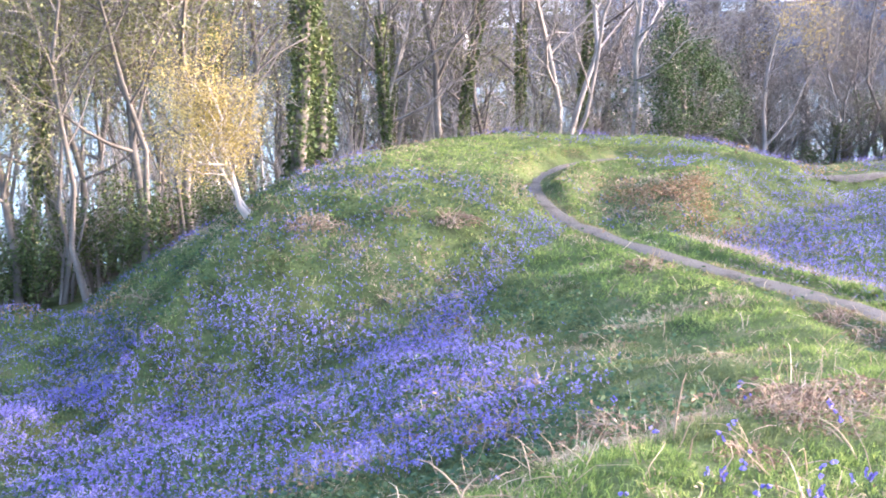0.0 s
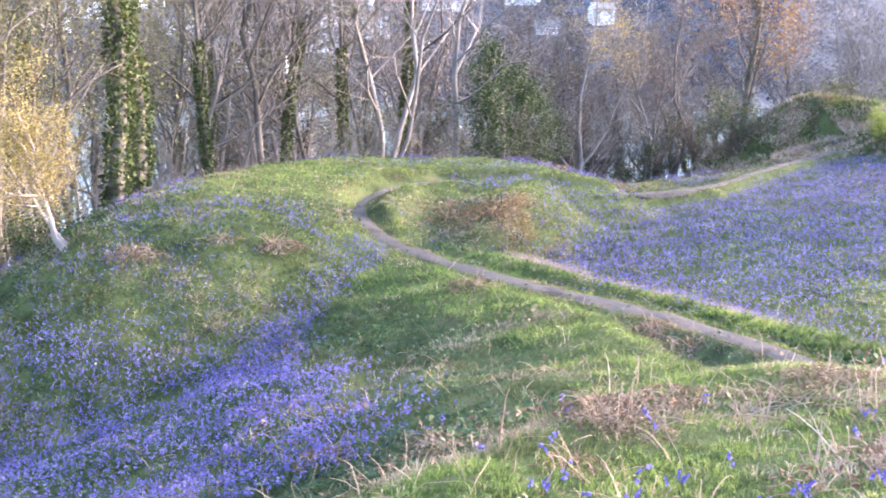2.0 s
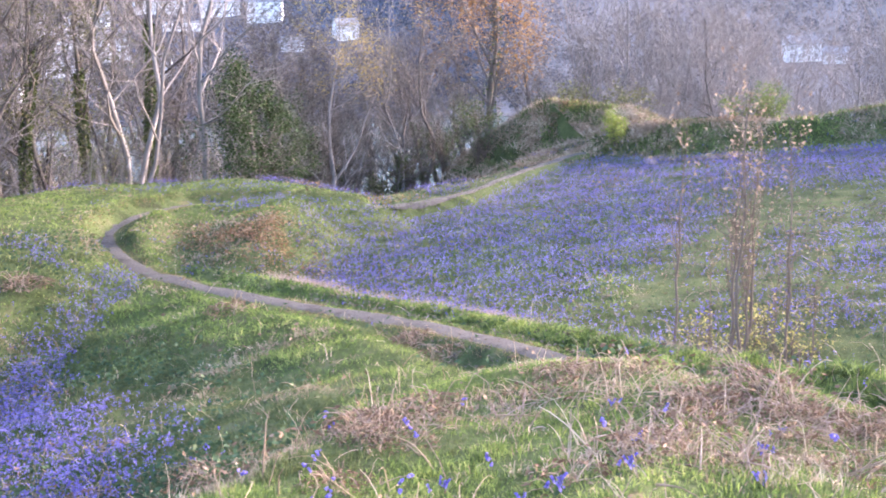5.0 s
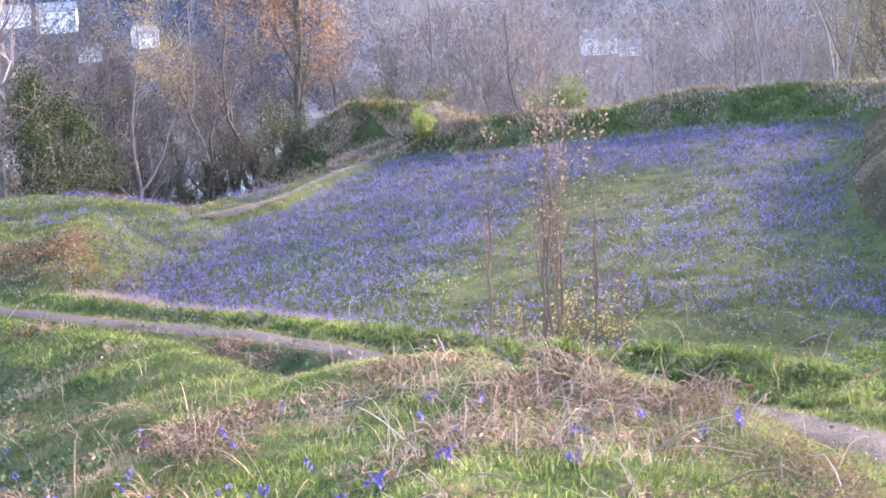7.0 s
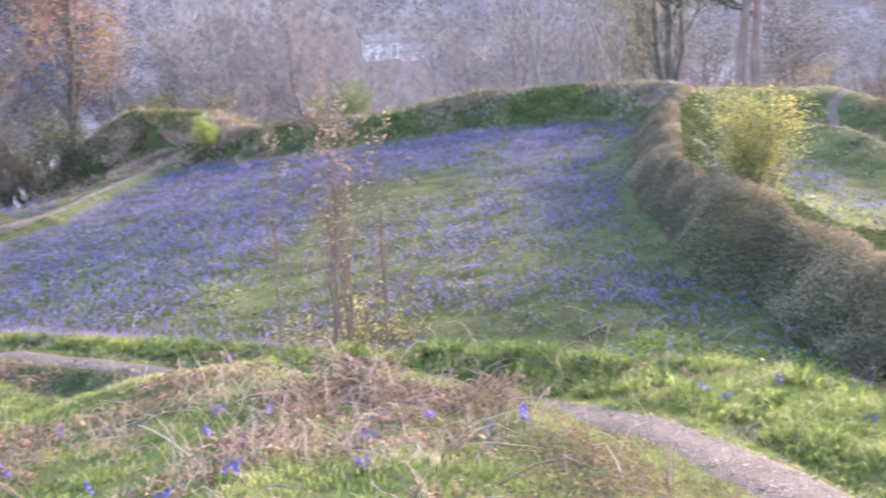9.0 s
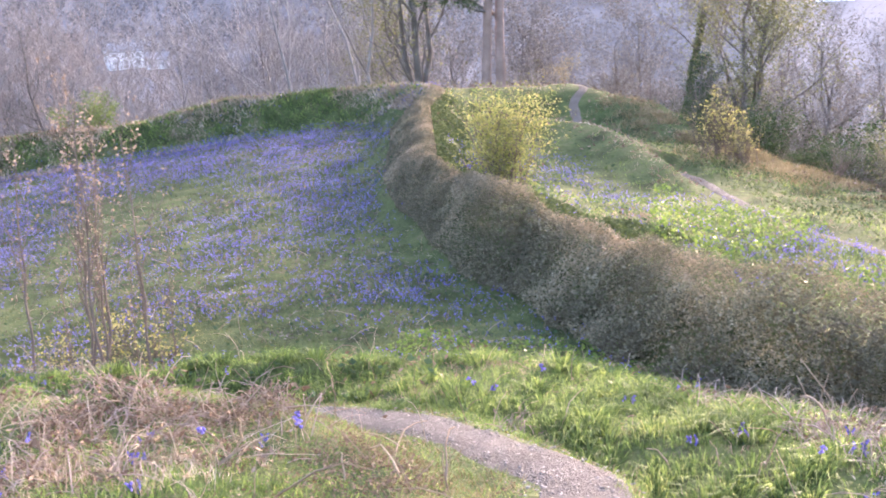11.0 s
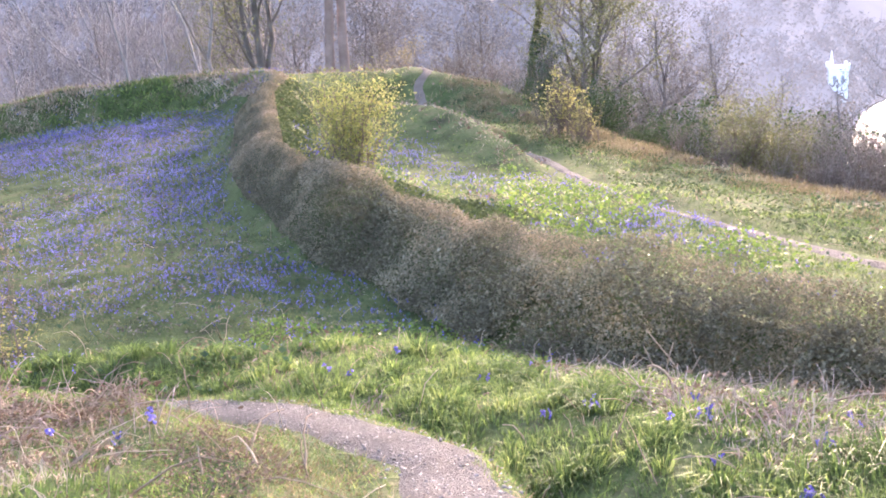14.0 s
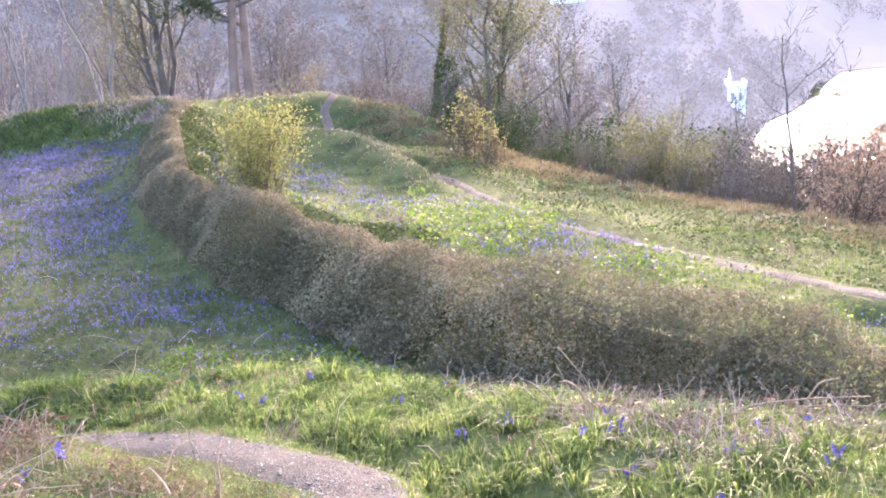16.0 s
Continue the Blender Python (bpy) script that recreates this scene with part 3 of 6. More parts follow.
# ---- trees and bushes ----
def tubes(P, R, sides):
    """Round tapered tubes along n paths of k points: P (n, k, 3), R (n, k)."""
    n, k = R.shape
    T = np.gradient(P, axis=1)
    T /= np.linalg.norm(T, axis=2)[:, :, None] + 1e-9
    mean = T.mean(1)
    ref = np.where(np.abs(mean[:, 2:3]) > 0.8, np.array([[1.0, 0, 0]]), np.array([[0, 0, 1.0]]))[:, None, :]
    U = np.cross(T, ref)
    U /= np.linalg.norm(U, axis=2)[:, :, None] + 1e-9
    W = np.cross(T, U)
    a = np.arange(sides) * 2 * np.pi / sides
    V = P[:, :, None] + R[:, :, None, None] * (U[:, :, None] * np.cos(a)[:, None] + W[:, :, None] * np.sin(a)[:, None])
    i = np.arange(n * k * sides).reshape(n, k, sides)
    j = np.roll(i, -1, axis=2)
    q = np.stack([i[:, :-1], j[:, :-1], j[:, 1:], i[:, 1:]], -1).reshape(-1, 4)
    return V.reshape(-1, 3), q


def join(lists):
    V, Q, at = [], [], 0
    for v, q in lists:
        V.append(v)
        Q.append(q + at)
        at += len(v)
    return np.concatenate(V), np.concatenate(Q)


def shoots(g, P, R, per, t0, t1, length, angle, up, k, taper=0.15, thick=0.6, bend=0.25):
    """Branches off n parent paths: per of them each, between t0 and t1 along it."""
    n, kp = R.shape
    t = (t0 + (t1 - t0) * (np.arange(per) + g.random((n, per))) / per).clip(0, 0.999)
    f = t * (kp - 1)
    i = f.astype(int)
    fr = (f - i)[..., None]
    rows = np.arange(n)[:, None]
    base = P[rows, i] * (1 - fr) + P[rows, i + 1] * fr
    rad = R[rows, i] * (1 - fr[..., 0]) + R[rows, i + 1] * fr[..., 0]
    T = P[rows, i + 1] - P[rows, i]
    T /= np.linalg.norm(T, axis=2)[..., None] + 1e-9
    plen = np.linalg.norm(P[:, -1] - P[:, 0], axis=1)[:, None]
    rnd = g.normal(size=(n, per, 3))
    rnd -= (rnd * T).sum(2)[..., None] * T
    rnd /= np.linalg.norm(rnd, axis=2)[..., None] + 1e-9
    a = np.radians(g.normal(angle, 12, (n, per)))[..., None]
    d = T * np.cos(a) + rnd * np.sin(a)
    L = plen * length * g.uniform(0.6, 1.25, (n, per)) * (1.15 - 0.6 * t)
    s = np.linspace(0, 1, k)
    wob = g.normal(size=(n, per, k, 3)) * bend * 0.22
    wob[:, :, 0] = 0
    wob = np.cumsum(wob, axis=2)
    path = base[:, :, None] + L[..., None, None] * (d[:, :, None] * s[:, None] + np.array([0, 0, 1.0]) * (up * s ** 2)[:, None] + wob * s[:, None])
    rr = np.minimum(rad * thick, L * 0.024)[..., None] * (1 - (1 - taper) * s)
    return path.reshape(-1, k, 3), rr.reshape(-1, k)


def trunk_path(g, h, r, k=9, lean=0.05, wob=0.02, tip=0.2):
    s = np.linspace(0, 1, k)
    d = g.normal(size=2) * lean
    w = np.cumsum(g.normal(size=(k, 2)) * wob, axis=0)
    w -= w[0]
    P = np.stack([h * (d[0] * s + w[:, 0]), h * (d[1] * s + w[:, 1]), h * s], 1)[None]
    R = (r * (1 - (1 - tip) * s) * (1 + 0.35 * np.exp(-s * 14)))[None]
    return P, R


def leaf_cards(g, pts, size, flat=0.0, ratio=0.6):
    """Small pointed leaves, folded along their rib: two triangles each."""
    n = len(pts)
    a = g.normal(size=(n, 3))
    a[:, 2] *= 1 - flat
    a /= np.linalg.norm(a, axis=1)[:, None]
    b = np.cross(a, g.normal(size=(n, 3)))
    b /= np.linalg.norm(b, axis=1)[:, None] + 1e-9
    c = np.cross(a, b)
    s = (size * g.uniform(0.6, 1.4, n))[:, None]
    V = np.stack([pts - a * s * 0.5, pts + b * s * ratio * 0.5 + c * s * 0.12, pts + a * s * 0.5, pts - b * s * ratio * 0.5 + c * s * 0.12], 1)
    return V.reshape(-1, 3), np.arange(4 * n).reshape(n, 4)


def scatter_on(g, P, n, spread, tmin=0.2):
    k = P.shape[1]
    i = g.integers(0, len(P), n)
    f = (tmin + (1 - tmin) * g.random(n)) * (k - 1) * 0.999
    j = f.astype(int)
    fr = (f - j)[:, None]
    return P[i, j] * (1 - fr) + P[i, j + 1] * fr + g.normal(size=(n, 3)) * spread


def tree(label, seed, h, r, bark="bark_grey", twig="twig", first=0.3, limbs=14, limb_len=0.38, limb_angle=48, up=0.35, subs=7, twigs=6,
         leaf=None, leaves=0, leaf_size=0.14, leaf_spread=0.25, ivy=0, ivy_top=0.7, ivy_width=0.28, stems=1, lean=0.05, wob=0.018, name="tree", category="tree", group="", top_only=0.0):
    g = np.random.default_rng(seed)
    ob = thing(name, label, category, group)
    TP, TR = [], []
    for s in range(stems):
        P, R = trunk_path(g, h * (1 if s == 0 else g.uniform(0.75, 1.0)), r * (1 if s == 0 else 0.75), lean=lean * (1 if stems == 1 else 3.0), wob=wob)
        if stems > 1:
            P = P + np.append(g.normal(size=2) * r * 1.3, 0)
        TP.append(P), TR.append(R)
    P0, R0 = np.concatenate(TP), np.concatenate(TR)
    P1, R1 = shoots(g, P0, R0, max(3, limbs // stems), first, 1.0, limb_len, limb_angle, up, 6)
    P2, R2 = shoots(g, P1, R1, subs, 0.2, 1.0, 0.45, 45, 0.2, 3)
    V, Q = join([tubes(P0, R0, 7), tubes(P1, R1, 4), tubes(P2, R2, 3)])
    part("trunk", mesh_np("trunk", V, [Q], M[bark], True), ob)
    tips, crown = P2, []
    if twigs:
        P3, R3 = shoots(g, P2, R2, twigs, 0.15, 1.0, 0.5, 42, 0.15, 2)
        crown.append(tubes(P3, np.maximum(R3, 0.007), 3))
        tips = P3
    wood = len(crown[0][1]) if crown else 0
    if leaf:
        if top_only:
            keep = tips[:, -1, 2] > h * top_only
            tips = tips[keep] if keep.any() else tips
        crown.append(leaf_cards(g, scatter_on(g, tips, leaves, leaf_spread), leaf_size))
    if crown:
        V, Q = join(crown)
        me = mesh_np("crown", V, [Q], M[twig])
        if leaf:
            me.materials.append(M[leaf])
            me.polygons.foreach_set("material_index", (np.arange(len(Q)) >= wood).astype(np.int32))
        part("crown", me, ob)
    if ivy:
        n = ivy
        f = g.random(n) ** 0.9 * ivy_top * (P0.shape[1] - 1) * 0.999
        i = f.astype(int)
        fr = (f - i)[:, None]
        s = g.integers(0, len(P0), n)
        c = P0[s, i] * (1 - fr) + P0[s, i + 1] * fr
        a = g.uniform(0, 2 * np.pi, n)
        w = ivy_width * (0.55 + 0.6 * fbm(f * 3, a * 0.9, 1.0, seed)) * (0.7 + 0.5 * g.random(n)) * (1 - 0.35 * f / (P0.shape[1] - 1))
        pts = c + np.stack([np.cos(a) * w, np.sin(a) * w, g.normal(size=n) * 0.1], 1)
        V, Q = leaf_cards(g, pts, 0.11, 0.0, 0.85)
        part("ivy", mesh_np("ivy", V, [Q], M["ivy"]), ob, "glossy dark green ivy climbing the trunk")
    return ob


def bush(label, seed, h, w, leaf, leaves, leaf_size, stems=14, bark="stem", name="bush", category="bush", spread=0.12, group="", first=0.15, twigs=5, upright=0.25, lean_out=0.5, foot=0.0, twig_r=0.0025):
    g = np.random.default_rng(seed)
    ob = thing(name, label, category, group)
    k = 6
    s = np.linspace(0, 1, k)
    a = g.uniform(0, 2 * np.pi, stems)
    out = w * 0.5 * lean_out * 2 * g.random(stems) ** 0.6
    hh = h * g.uniform(0.65, 1.0, stems) * (1 - 0.25 * (out / w) ** 2)
    P = np.stack([np.outer(np.cos(a) * out, s ** 1.2), np.outer(np.sin(a) * out, s ** 1.2), np.outer(hh, s)], 2)
    P = P + np.cumsum(g.normal(size=P.shape) * 0.02 * h, axis=1) * s[None, :, None] + np.append(g.normal(size=(stems, 2)) * foot, np.zeros((stems, 1)), 1)[:, None]
    R = np.outer(np.full(stems, 0.008 * h + 0.004), 1 - 0.8 * s)
    P1, R1 = shoots(g, P, R, 7, first, 1.0, 0.32, 40, upright, 3)
    lists = [tubes(P, R, 4), tubes(P1, R1, 3)]
    tips = P1
    if twigs:
        P2, R2 = shoots(g, P1, R1, twigs, 0.2, 1.0, 0.45, 40, 0.1, 2)
        lists.append(tubes(P2, np.maximum(R2, twig_r), 3))
        tips = np.concatenate([P2])
    V, Q = join(lists)
    part("branchwork", mesh_np("branchwork", V, [Q], M[bark], True), ob)
    if leaves:
        pts = scatter_on(g, tips, leaves, spread)
        V, Q = leaf_cards(g, pts, leaf_size, 0.2, 0.65)
        part("foliage", mesh_np("foliage", V, [Q], M[leaf]), ob)
    return ob


def put(ob, az, D, scale=1.0, turn=None, sink=0.1, squash=1.0, g=random):
    x, y = D * math.sin(radians(az)), D * math.cos(radians(az))
    z = ground_at(x, y) - sink
    return pose(x, y, z, 0, 0, g.uniform(0, 360) if turn is None else turn) @ Matrix.Diagonal((scale * squash, scale * squash, scale, 1))


def plant(ob, spots, keep_label=True):
    """The first spot takes the tree itself, the others take copies."""
    for i, (az, D, sc, *rest) in enumerate(spots):
        m = put(ob, az, D, sc, rest[0] if rest else None)
        if i == 0:
            first = m
        else:
            copy_thing(ob, m)
    ob.matrix_basis = first


rt = random.Random(4)
WOOD = "trees of the wood behind the mounds"


def row(az0, az1, n, D0, D1, s0, s1):
    return [(az0 + (az1 - az0) * (i + rt.uniform(0.1, 0.9)) / n, rt.uniform(D0, D1), rt.uniform(s0, s1)) for i in range(n)]


def skyline(az0, az1, n, D0, D1, el, h):
    """Plants h high, scaled so that their tops stand el degrees above the eye's level."""
    spots = []
    for az, D, f in row(az0, az1, n, D0, D1, 0.9, 1.08):
        g = ground_at(D * math.sin(radians(az)), D * math.cos(radians(az)))
        spots.append((az, D, f * max(1.2, D * math.tan(radians(el + rt.uniform(-0.5, 0.3))) - g) / h))
    return spots


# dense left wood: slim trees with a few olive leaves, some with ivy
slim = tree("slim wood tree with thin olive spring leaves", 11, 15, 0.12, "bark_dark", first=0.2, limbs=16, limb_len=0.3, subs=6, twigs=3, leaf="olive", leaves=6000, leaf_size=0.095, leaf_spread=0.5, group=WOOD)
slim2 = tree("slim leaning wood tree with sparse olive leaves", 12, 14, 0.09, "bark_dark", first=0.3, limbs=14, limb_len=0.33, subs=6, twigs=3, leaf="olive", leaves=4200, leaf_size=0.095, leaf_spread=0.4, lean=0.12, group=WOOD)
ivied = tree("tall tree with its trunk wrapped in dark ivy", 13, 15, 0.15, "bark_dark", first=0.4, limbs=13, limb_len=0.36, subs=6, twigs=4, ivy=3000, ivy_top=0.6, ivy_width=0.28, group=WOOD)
bare = tree("tall bare grey tree with fine twigs", 14, 16, 0.13, "bark_grey", first=0.28, limbs=15, limb_len=0.4, subs=7, twigs=5, group=WOOD)
bare2 = tree("bare forked grey tree with pale limbs", 15, 15, 0.12, "bark_grey", first=0.25, limbs=13, limb_len=0.45, limb_angle=40, up=0.5, subs=7, twigs=5, stems=2, group=WOOD)
bare3 = tree("bare dark tree with twisting limbs", 16, 14, 0.14, "bark_dark", first=0.3, limbs=11, limb_len=0.45, limb_angle=52, subs=7, twigs=5, wob=0.035, group=WOOD)
plant(slim, row(-26, -9, 13, 31, 44, 0.8, 1.15) + row(-26, -4, 9, 44, 60, 1.0, 1.4) + row(-5, 8, 3, 42, 50, 0.8, 0.95))
plant(slim2, row(-26, -10, 10, 29, 40, 0.75, 1.1) + row(-24, 0, 7, 45, 62, 1.0, 1.4))
plant(ivied, [(-3.2, 40, 0.85), (0.4, 42, 0.9), (7.0, 45, 1.0), (3.2, 46, 0.9), (-13, 38, 0.9), (-17, 36, 0.85), (-20.5, 33, 0.8), (62.7, 45, 0.58), (25.2, 66, 0.6), (-1.4, 44, 0.85)])
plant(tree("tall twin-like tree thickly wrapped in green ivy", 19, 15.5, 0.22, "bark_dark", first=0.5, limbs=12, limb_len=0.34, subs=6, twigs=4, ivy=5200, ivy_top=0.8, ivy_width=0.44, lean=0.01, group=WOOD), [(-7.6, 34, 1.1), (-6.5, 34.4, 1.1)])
plant(bare, row(-6, 10, 7, 40, 52, 0.85, 1.1) + row(-4, 12, 7, 52, 68, 1.1, 1.4) + row(12, 20, 6, 50, 58, 0.45, 0.6) + row(50, 70, 12, 56, 75, 0.7, 1.0) + row(27, 50, 16, 64, 78, 0.85, 1.1) + row(27, 52, 9, 75, 95, 1.1, 1.4))
copse = bush("leafless grey-brown young trees filling the wood", 18, 7.5, 4.6, "olive", 420, 0.1, stems=11, bark="twig", name="copse", category="trees", spread=0.25, twigs=3, group="undergrowth of the wood", first=0.2, lean_out=0.25, foot=0.95)
plant(copse, row(-9, 11, 13, 38, 47, 0.45, 0.75) + skyline(-14, 27, 26, 56, 74, -5.6, 7.5) + row(11, 21, 3, 50, 56, 0.55, 0.8)
      + row(36, 55, 8, 52, 66, 0.5, 0.75) + row(27, 37, 3, 66, 76, 0.8, 1.0) + row(28, 58, 5, 68, 90, 0.9, 1.2) + row(56, 72, 8, 46, 56, 0.45, 0.7) + row(-26, -9, 12, 33, 46, 0.6, 0.9))
brown_copse = bush("soft grey-brown young trees below the bank", 181, 5.0, 3.0, "haze", 4200, 0.06, stems=11, bark="twig", name="copse", category="trees", spread=0.16, twigs=2, group="undergrowth of the wood", first=0.12, lean_out=0.3, foot=0.7, twig_r=0.01)
plant(brown_copse, skyline(71, 93, 19, 29.5, 34, -9.0, 5.0) + skyline(76, 93, 22, 34, 40, -8.3, 5.0) + skyline(52, 70, 12, 46, 58, -5.8, 5.0))
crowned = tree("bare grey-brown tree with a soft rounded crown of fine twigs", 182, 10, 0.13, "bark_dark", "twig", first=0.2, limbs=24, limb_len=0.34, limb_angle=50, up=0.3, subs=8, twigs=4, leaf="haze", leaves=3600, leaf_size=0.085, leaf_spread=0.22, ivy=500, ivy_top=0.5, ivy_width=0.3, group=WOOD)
plant(crowned, skyline(8, 13.5, 5, 47, 56, -3.6, 10) + skyline(13.5, 22, 9, 48, 58, -3.9, 10) + skyline(-6, 8, 8, 48, 60, -2.0, 10) + skyline(24, 27, 2, 60, 68, -3.5, 10) + skyline(51, 60, 6, 54, 64, -3.2, 10) + skyline(67.5, 72, 3, 42, 50, -4.5, 10))
hazy = tree("slender pale leafless tree with many thin branches", 183, 14, 0.085, "bark_grey", "twig", first=0.22, limbs=18, limb_len=0.33, limb_angle=36, up=0.5, subs=7, twigs=4, stems=2, wob=0.03, group=WOOD)
plant(hazy, skyline(27, 53, 17, 58, 78, -1.0, 14) + skyline(30, 50, 7, 52, 60, -2.5, 14))
plant(bare2, row(-3, 9, 5, 42, 52, 0.85, 1.05) + row(28, 50, 13, 62, 72, 0.8, 1.05) + row(26, 56, 7, 70, 90, 1.0, 1.3) + [(49.0, 50, 0.9), (46.5, 52, 0.85)])
plant(bare3, [(0.6, 43, 1.15), (19.4, 52, 0.68), (17.0, 55, 0.66), (14.0, 53, 0.55), (21.2, 56, 0.5), (60.3, 50, 0.5), (58.0, 52, 0.42), (55.9, 50, 0.4), (69.2, 44, 0.45), (33, 62, 0.9), (41, 64, 0.9), (43.6, 60, 0.9), (24.6, 62, 0.8)])

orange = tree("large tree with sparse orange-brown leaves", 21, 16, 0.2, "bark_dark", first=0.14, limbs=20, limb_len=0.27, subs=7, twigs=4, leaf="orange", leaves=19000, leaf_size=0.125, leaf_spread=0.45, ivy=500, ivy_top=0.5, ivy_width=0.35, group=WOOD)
plant(orange, [(22.8, 56, 0.98)])
tawny = tree("slender tree with tawny yellow top leaves", 22, 13, 0.17, "bark_grey", first=0.25, limbs=15, limb_len=0.32, subs=7, twigs=5, leaf="gold", leaves=2600, leaf_size=0.1, leaf_spread=0.3, top_only=0.7, group=WOOD)
plant(tawny, [(14.7, 49, 0.82), (56.8, 52, 0.45)])
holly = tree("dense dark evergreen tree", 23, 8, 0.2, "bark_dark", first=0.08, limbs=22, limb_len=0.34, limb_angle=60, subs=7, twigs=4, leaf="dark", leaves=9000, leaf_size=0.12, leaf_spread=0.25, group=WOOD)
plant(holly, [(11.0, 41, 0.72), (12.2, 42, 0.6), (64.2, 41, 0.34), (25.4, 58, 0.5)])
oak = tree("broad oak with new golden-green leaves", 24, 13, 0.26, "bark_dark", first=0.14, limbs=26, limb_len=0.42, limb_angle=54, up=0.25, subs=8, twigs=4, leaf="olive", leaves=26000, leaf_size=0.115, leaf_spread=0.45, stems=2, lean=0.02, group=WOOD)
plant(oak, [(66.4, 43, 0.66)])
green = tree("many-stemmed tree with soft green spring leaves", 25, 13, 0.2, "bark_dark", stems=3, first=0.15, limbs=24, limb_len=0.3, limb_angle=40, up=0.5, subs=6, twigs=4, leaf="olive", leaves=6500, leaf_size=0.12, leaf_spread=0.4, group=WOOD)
plant(green, [(51.0, 48, 0.95), (48.6, 55, 0.75)])


def pine(seed):
    g = np.random.default_rng(seed)
    ob = thing("pine_tree", "tall pine with two bare reddish trunks and dark needle boughs", "tree", WOOD)
    for s, (dx, h) in enumerate(((-0.28, 15.5), (0.28, 16.5))):
        P, R = trunk_path(g, h, 0.24, lean=0.015, wob=0.006, tip=0.4)
        P = P + np.array([dx, 0, 0])
        V, Q = tubes(P, R, 10)
        part("trunk", mesh_np("trunk", V, [Q], M["bark_pine"], True), ob)
        P1, R1 = shoots(g, P, R, 11, 0.34, 1.0, 0.24, 78, 0.12, 6)
        P2, R2 = shoots(g, P1, R1, 7, 0.3, 1.0, 0.4, 45, 0.2, 4)
        V, Q = join([tubes(P1, R1, 5), tubes(P2, R2, 3)])
        part("branchwork", mesh_np("branchwork", V, [Q], M["bark_dark"], True), ob)
        pts = scatter_on(g, P2, 6500, 0.16, 0.15)
        V, Q = leaf_cards(g, pts, 0.24, 0.3, 0.16)
        part("needles", mesh_np("needles", V, [Q], M["dark"]), ob)
    return ob


plant(pine(31), [(54.2, 46, 0.9, -54)])

# undergrowth along the wood's edge
thicket = bush("leafless brown thicket at the wood's edge", 41, 3.2, 3.4, "haze", 1500, 0.06, stems=11, name="thicket", category="thicket", spread=0.1, twigs=2, group="undergrowth of the wood")
plant(thicket, row(64, 72, 4, 38, 42, 0.6, 0.8) + row(-24, -8, 8, 33, 44, 0.7, 1.2) + row(-6, 10, 8, 39, 46, 0.6, 1.0) + row(10, 23, 8, 48, 54, 0.6, 1.0) + row(34, 56, 11, 52, 62, 0.8, 1.3) + skyline(70, 92, 20, 27.5, 32, -9.8, 3.2) + row(58, 70, 6, 42, 50, 0.8, 1.2))
scrub = bush("dark green scrub at the wood's edge", 42, 2.6, 3.2, "ivy", 2400, 0.085, stems=7, name="scrub", category="shrub", spread=0.22, twigs=2, group="undergrowth of the wood")
plant(scrub, row(-26, -9, 13, 29, 37, 0.7, 1.2) + row(-8, 10, 7, 42, 48, 0.6, 0.9) + row(8, 16, 5, 43, 48, 0.7, 1.0) + row(15, 23, 5, 48, 54, 0.7, 1.0) + skyline(64.3, 67.5, 4, 36, 40, -7.4, 2.6) + skyline(68.5, 76, 7, 32, 36, -8.8, 2.6) + row(30, 54, 6, 52, 60, 0.7, 1.0))

darkbush = bush("dense dark evergreen thicket below the bank", 43, 3.0, 3.4, "dark", 3600, 0.09, stems=10, spread=0.2, twigs=3, group="undergrowth of the wood", foot=0.5, first=0.05)
plant(darkbush, skyline(63.6, 67.4, 5, 34, 39, -7.3, 3.0) + skyline(69.3, 72.3, 4, 32.5, 36, -8.6, 3.0) + skyline(76, 92, 9, 31, 35, -10.6, 3.0))

# single bushes
plant(bush("fresh lime-green rounded bush on the far bank", 51, 1.9, 2.0, "lime_bright", 2800, 0.07, spread=0.1), [(28.8, 43.5, 0.74)])
plant(bush("olive-green tall bush behind the far bank", 52, 4.2, 3.4, "olive", 9000, 0.1, spread=0.2), [(27.9, 59, 1.35)])
plant(bush("broad green bush behind the far bank", 53, 2.6, 3.6, "fresh", 3600, 0.1, spread=0.14), [(35.4, 44.5, 0.66)])
hedge_bush = bush("yellow-green leafy bush growing out of the bramble bank", 54, 2.2, 2.0, "spring", 7000, 0.05, stems=26, spread=0.13, first=0.08, twigs=4, lean_out=0.46, foot=0.26, upright=0.3)
plant(hedge_bush, [(54.95, 22.0, 0.94, 0)])
g54 = np.random.default_rng(540)
# sunlight on the bush's top right, put in as yellow leaf colour
pts = g54.normal(size=(520, 3)) * np.array([0.30, 0.30, 0.26]) + np.array([0.32, -0.42, 1.75])
V, Q = leaf_cards(g54, pts, 0.05, 0.2, 0.65)
part("sunlit_foliage", mesh_np("sunlit_foliage", V, [Q], M["yellow"]), hedge_bush, "yellow leaves standing for sunlight on the bush's top")
plant(bush("small bush with bright yellow upright shoots", 55, 1.5, 1.3, "yellow", 800, 0.06, stems=24, spread=0.035, upright=0.8, foot=0.22, lean_out=0.3), [(64.9, 30, 1.0), (66.0, 29.2, 0.7)])
plant(bush("soft grey-green round bush at the wood's edge", 56, 3.4, 3.4, "olive", 7000, 0.065, spread=0.18), [(73.3, 29.5, 0.72), (75.0, 30.5, 0.68)])
plant(bush("large bush with pale brown and yellow leaves", 57, 3.6, 2.8, "bud", 4200, 0.06, spread=0.12), [(82.6, 26.5, 0.95), (86.3, 26, 0.9)])
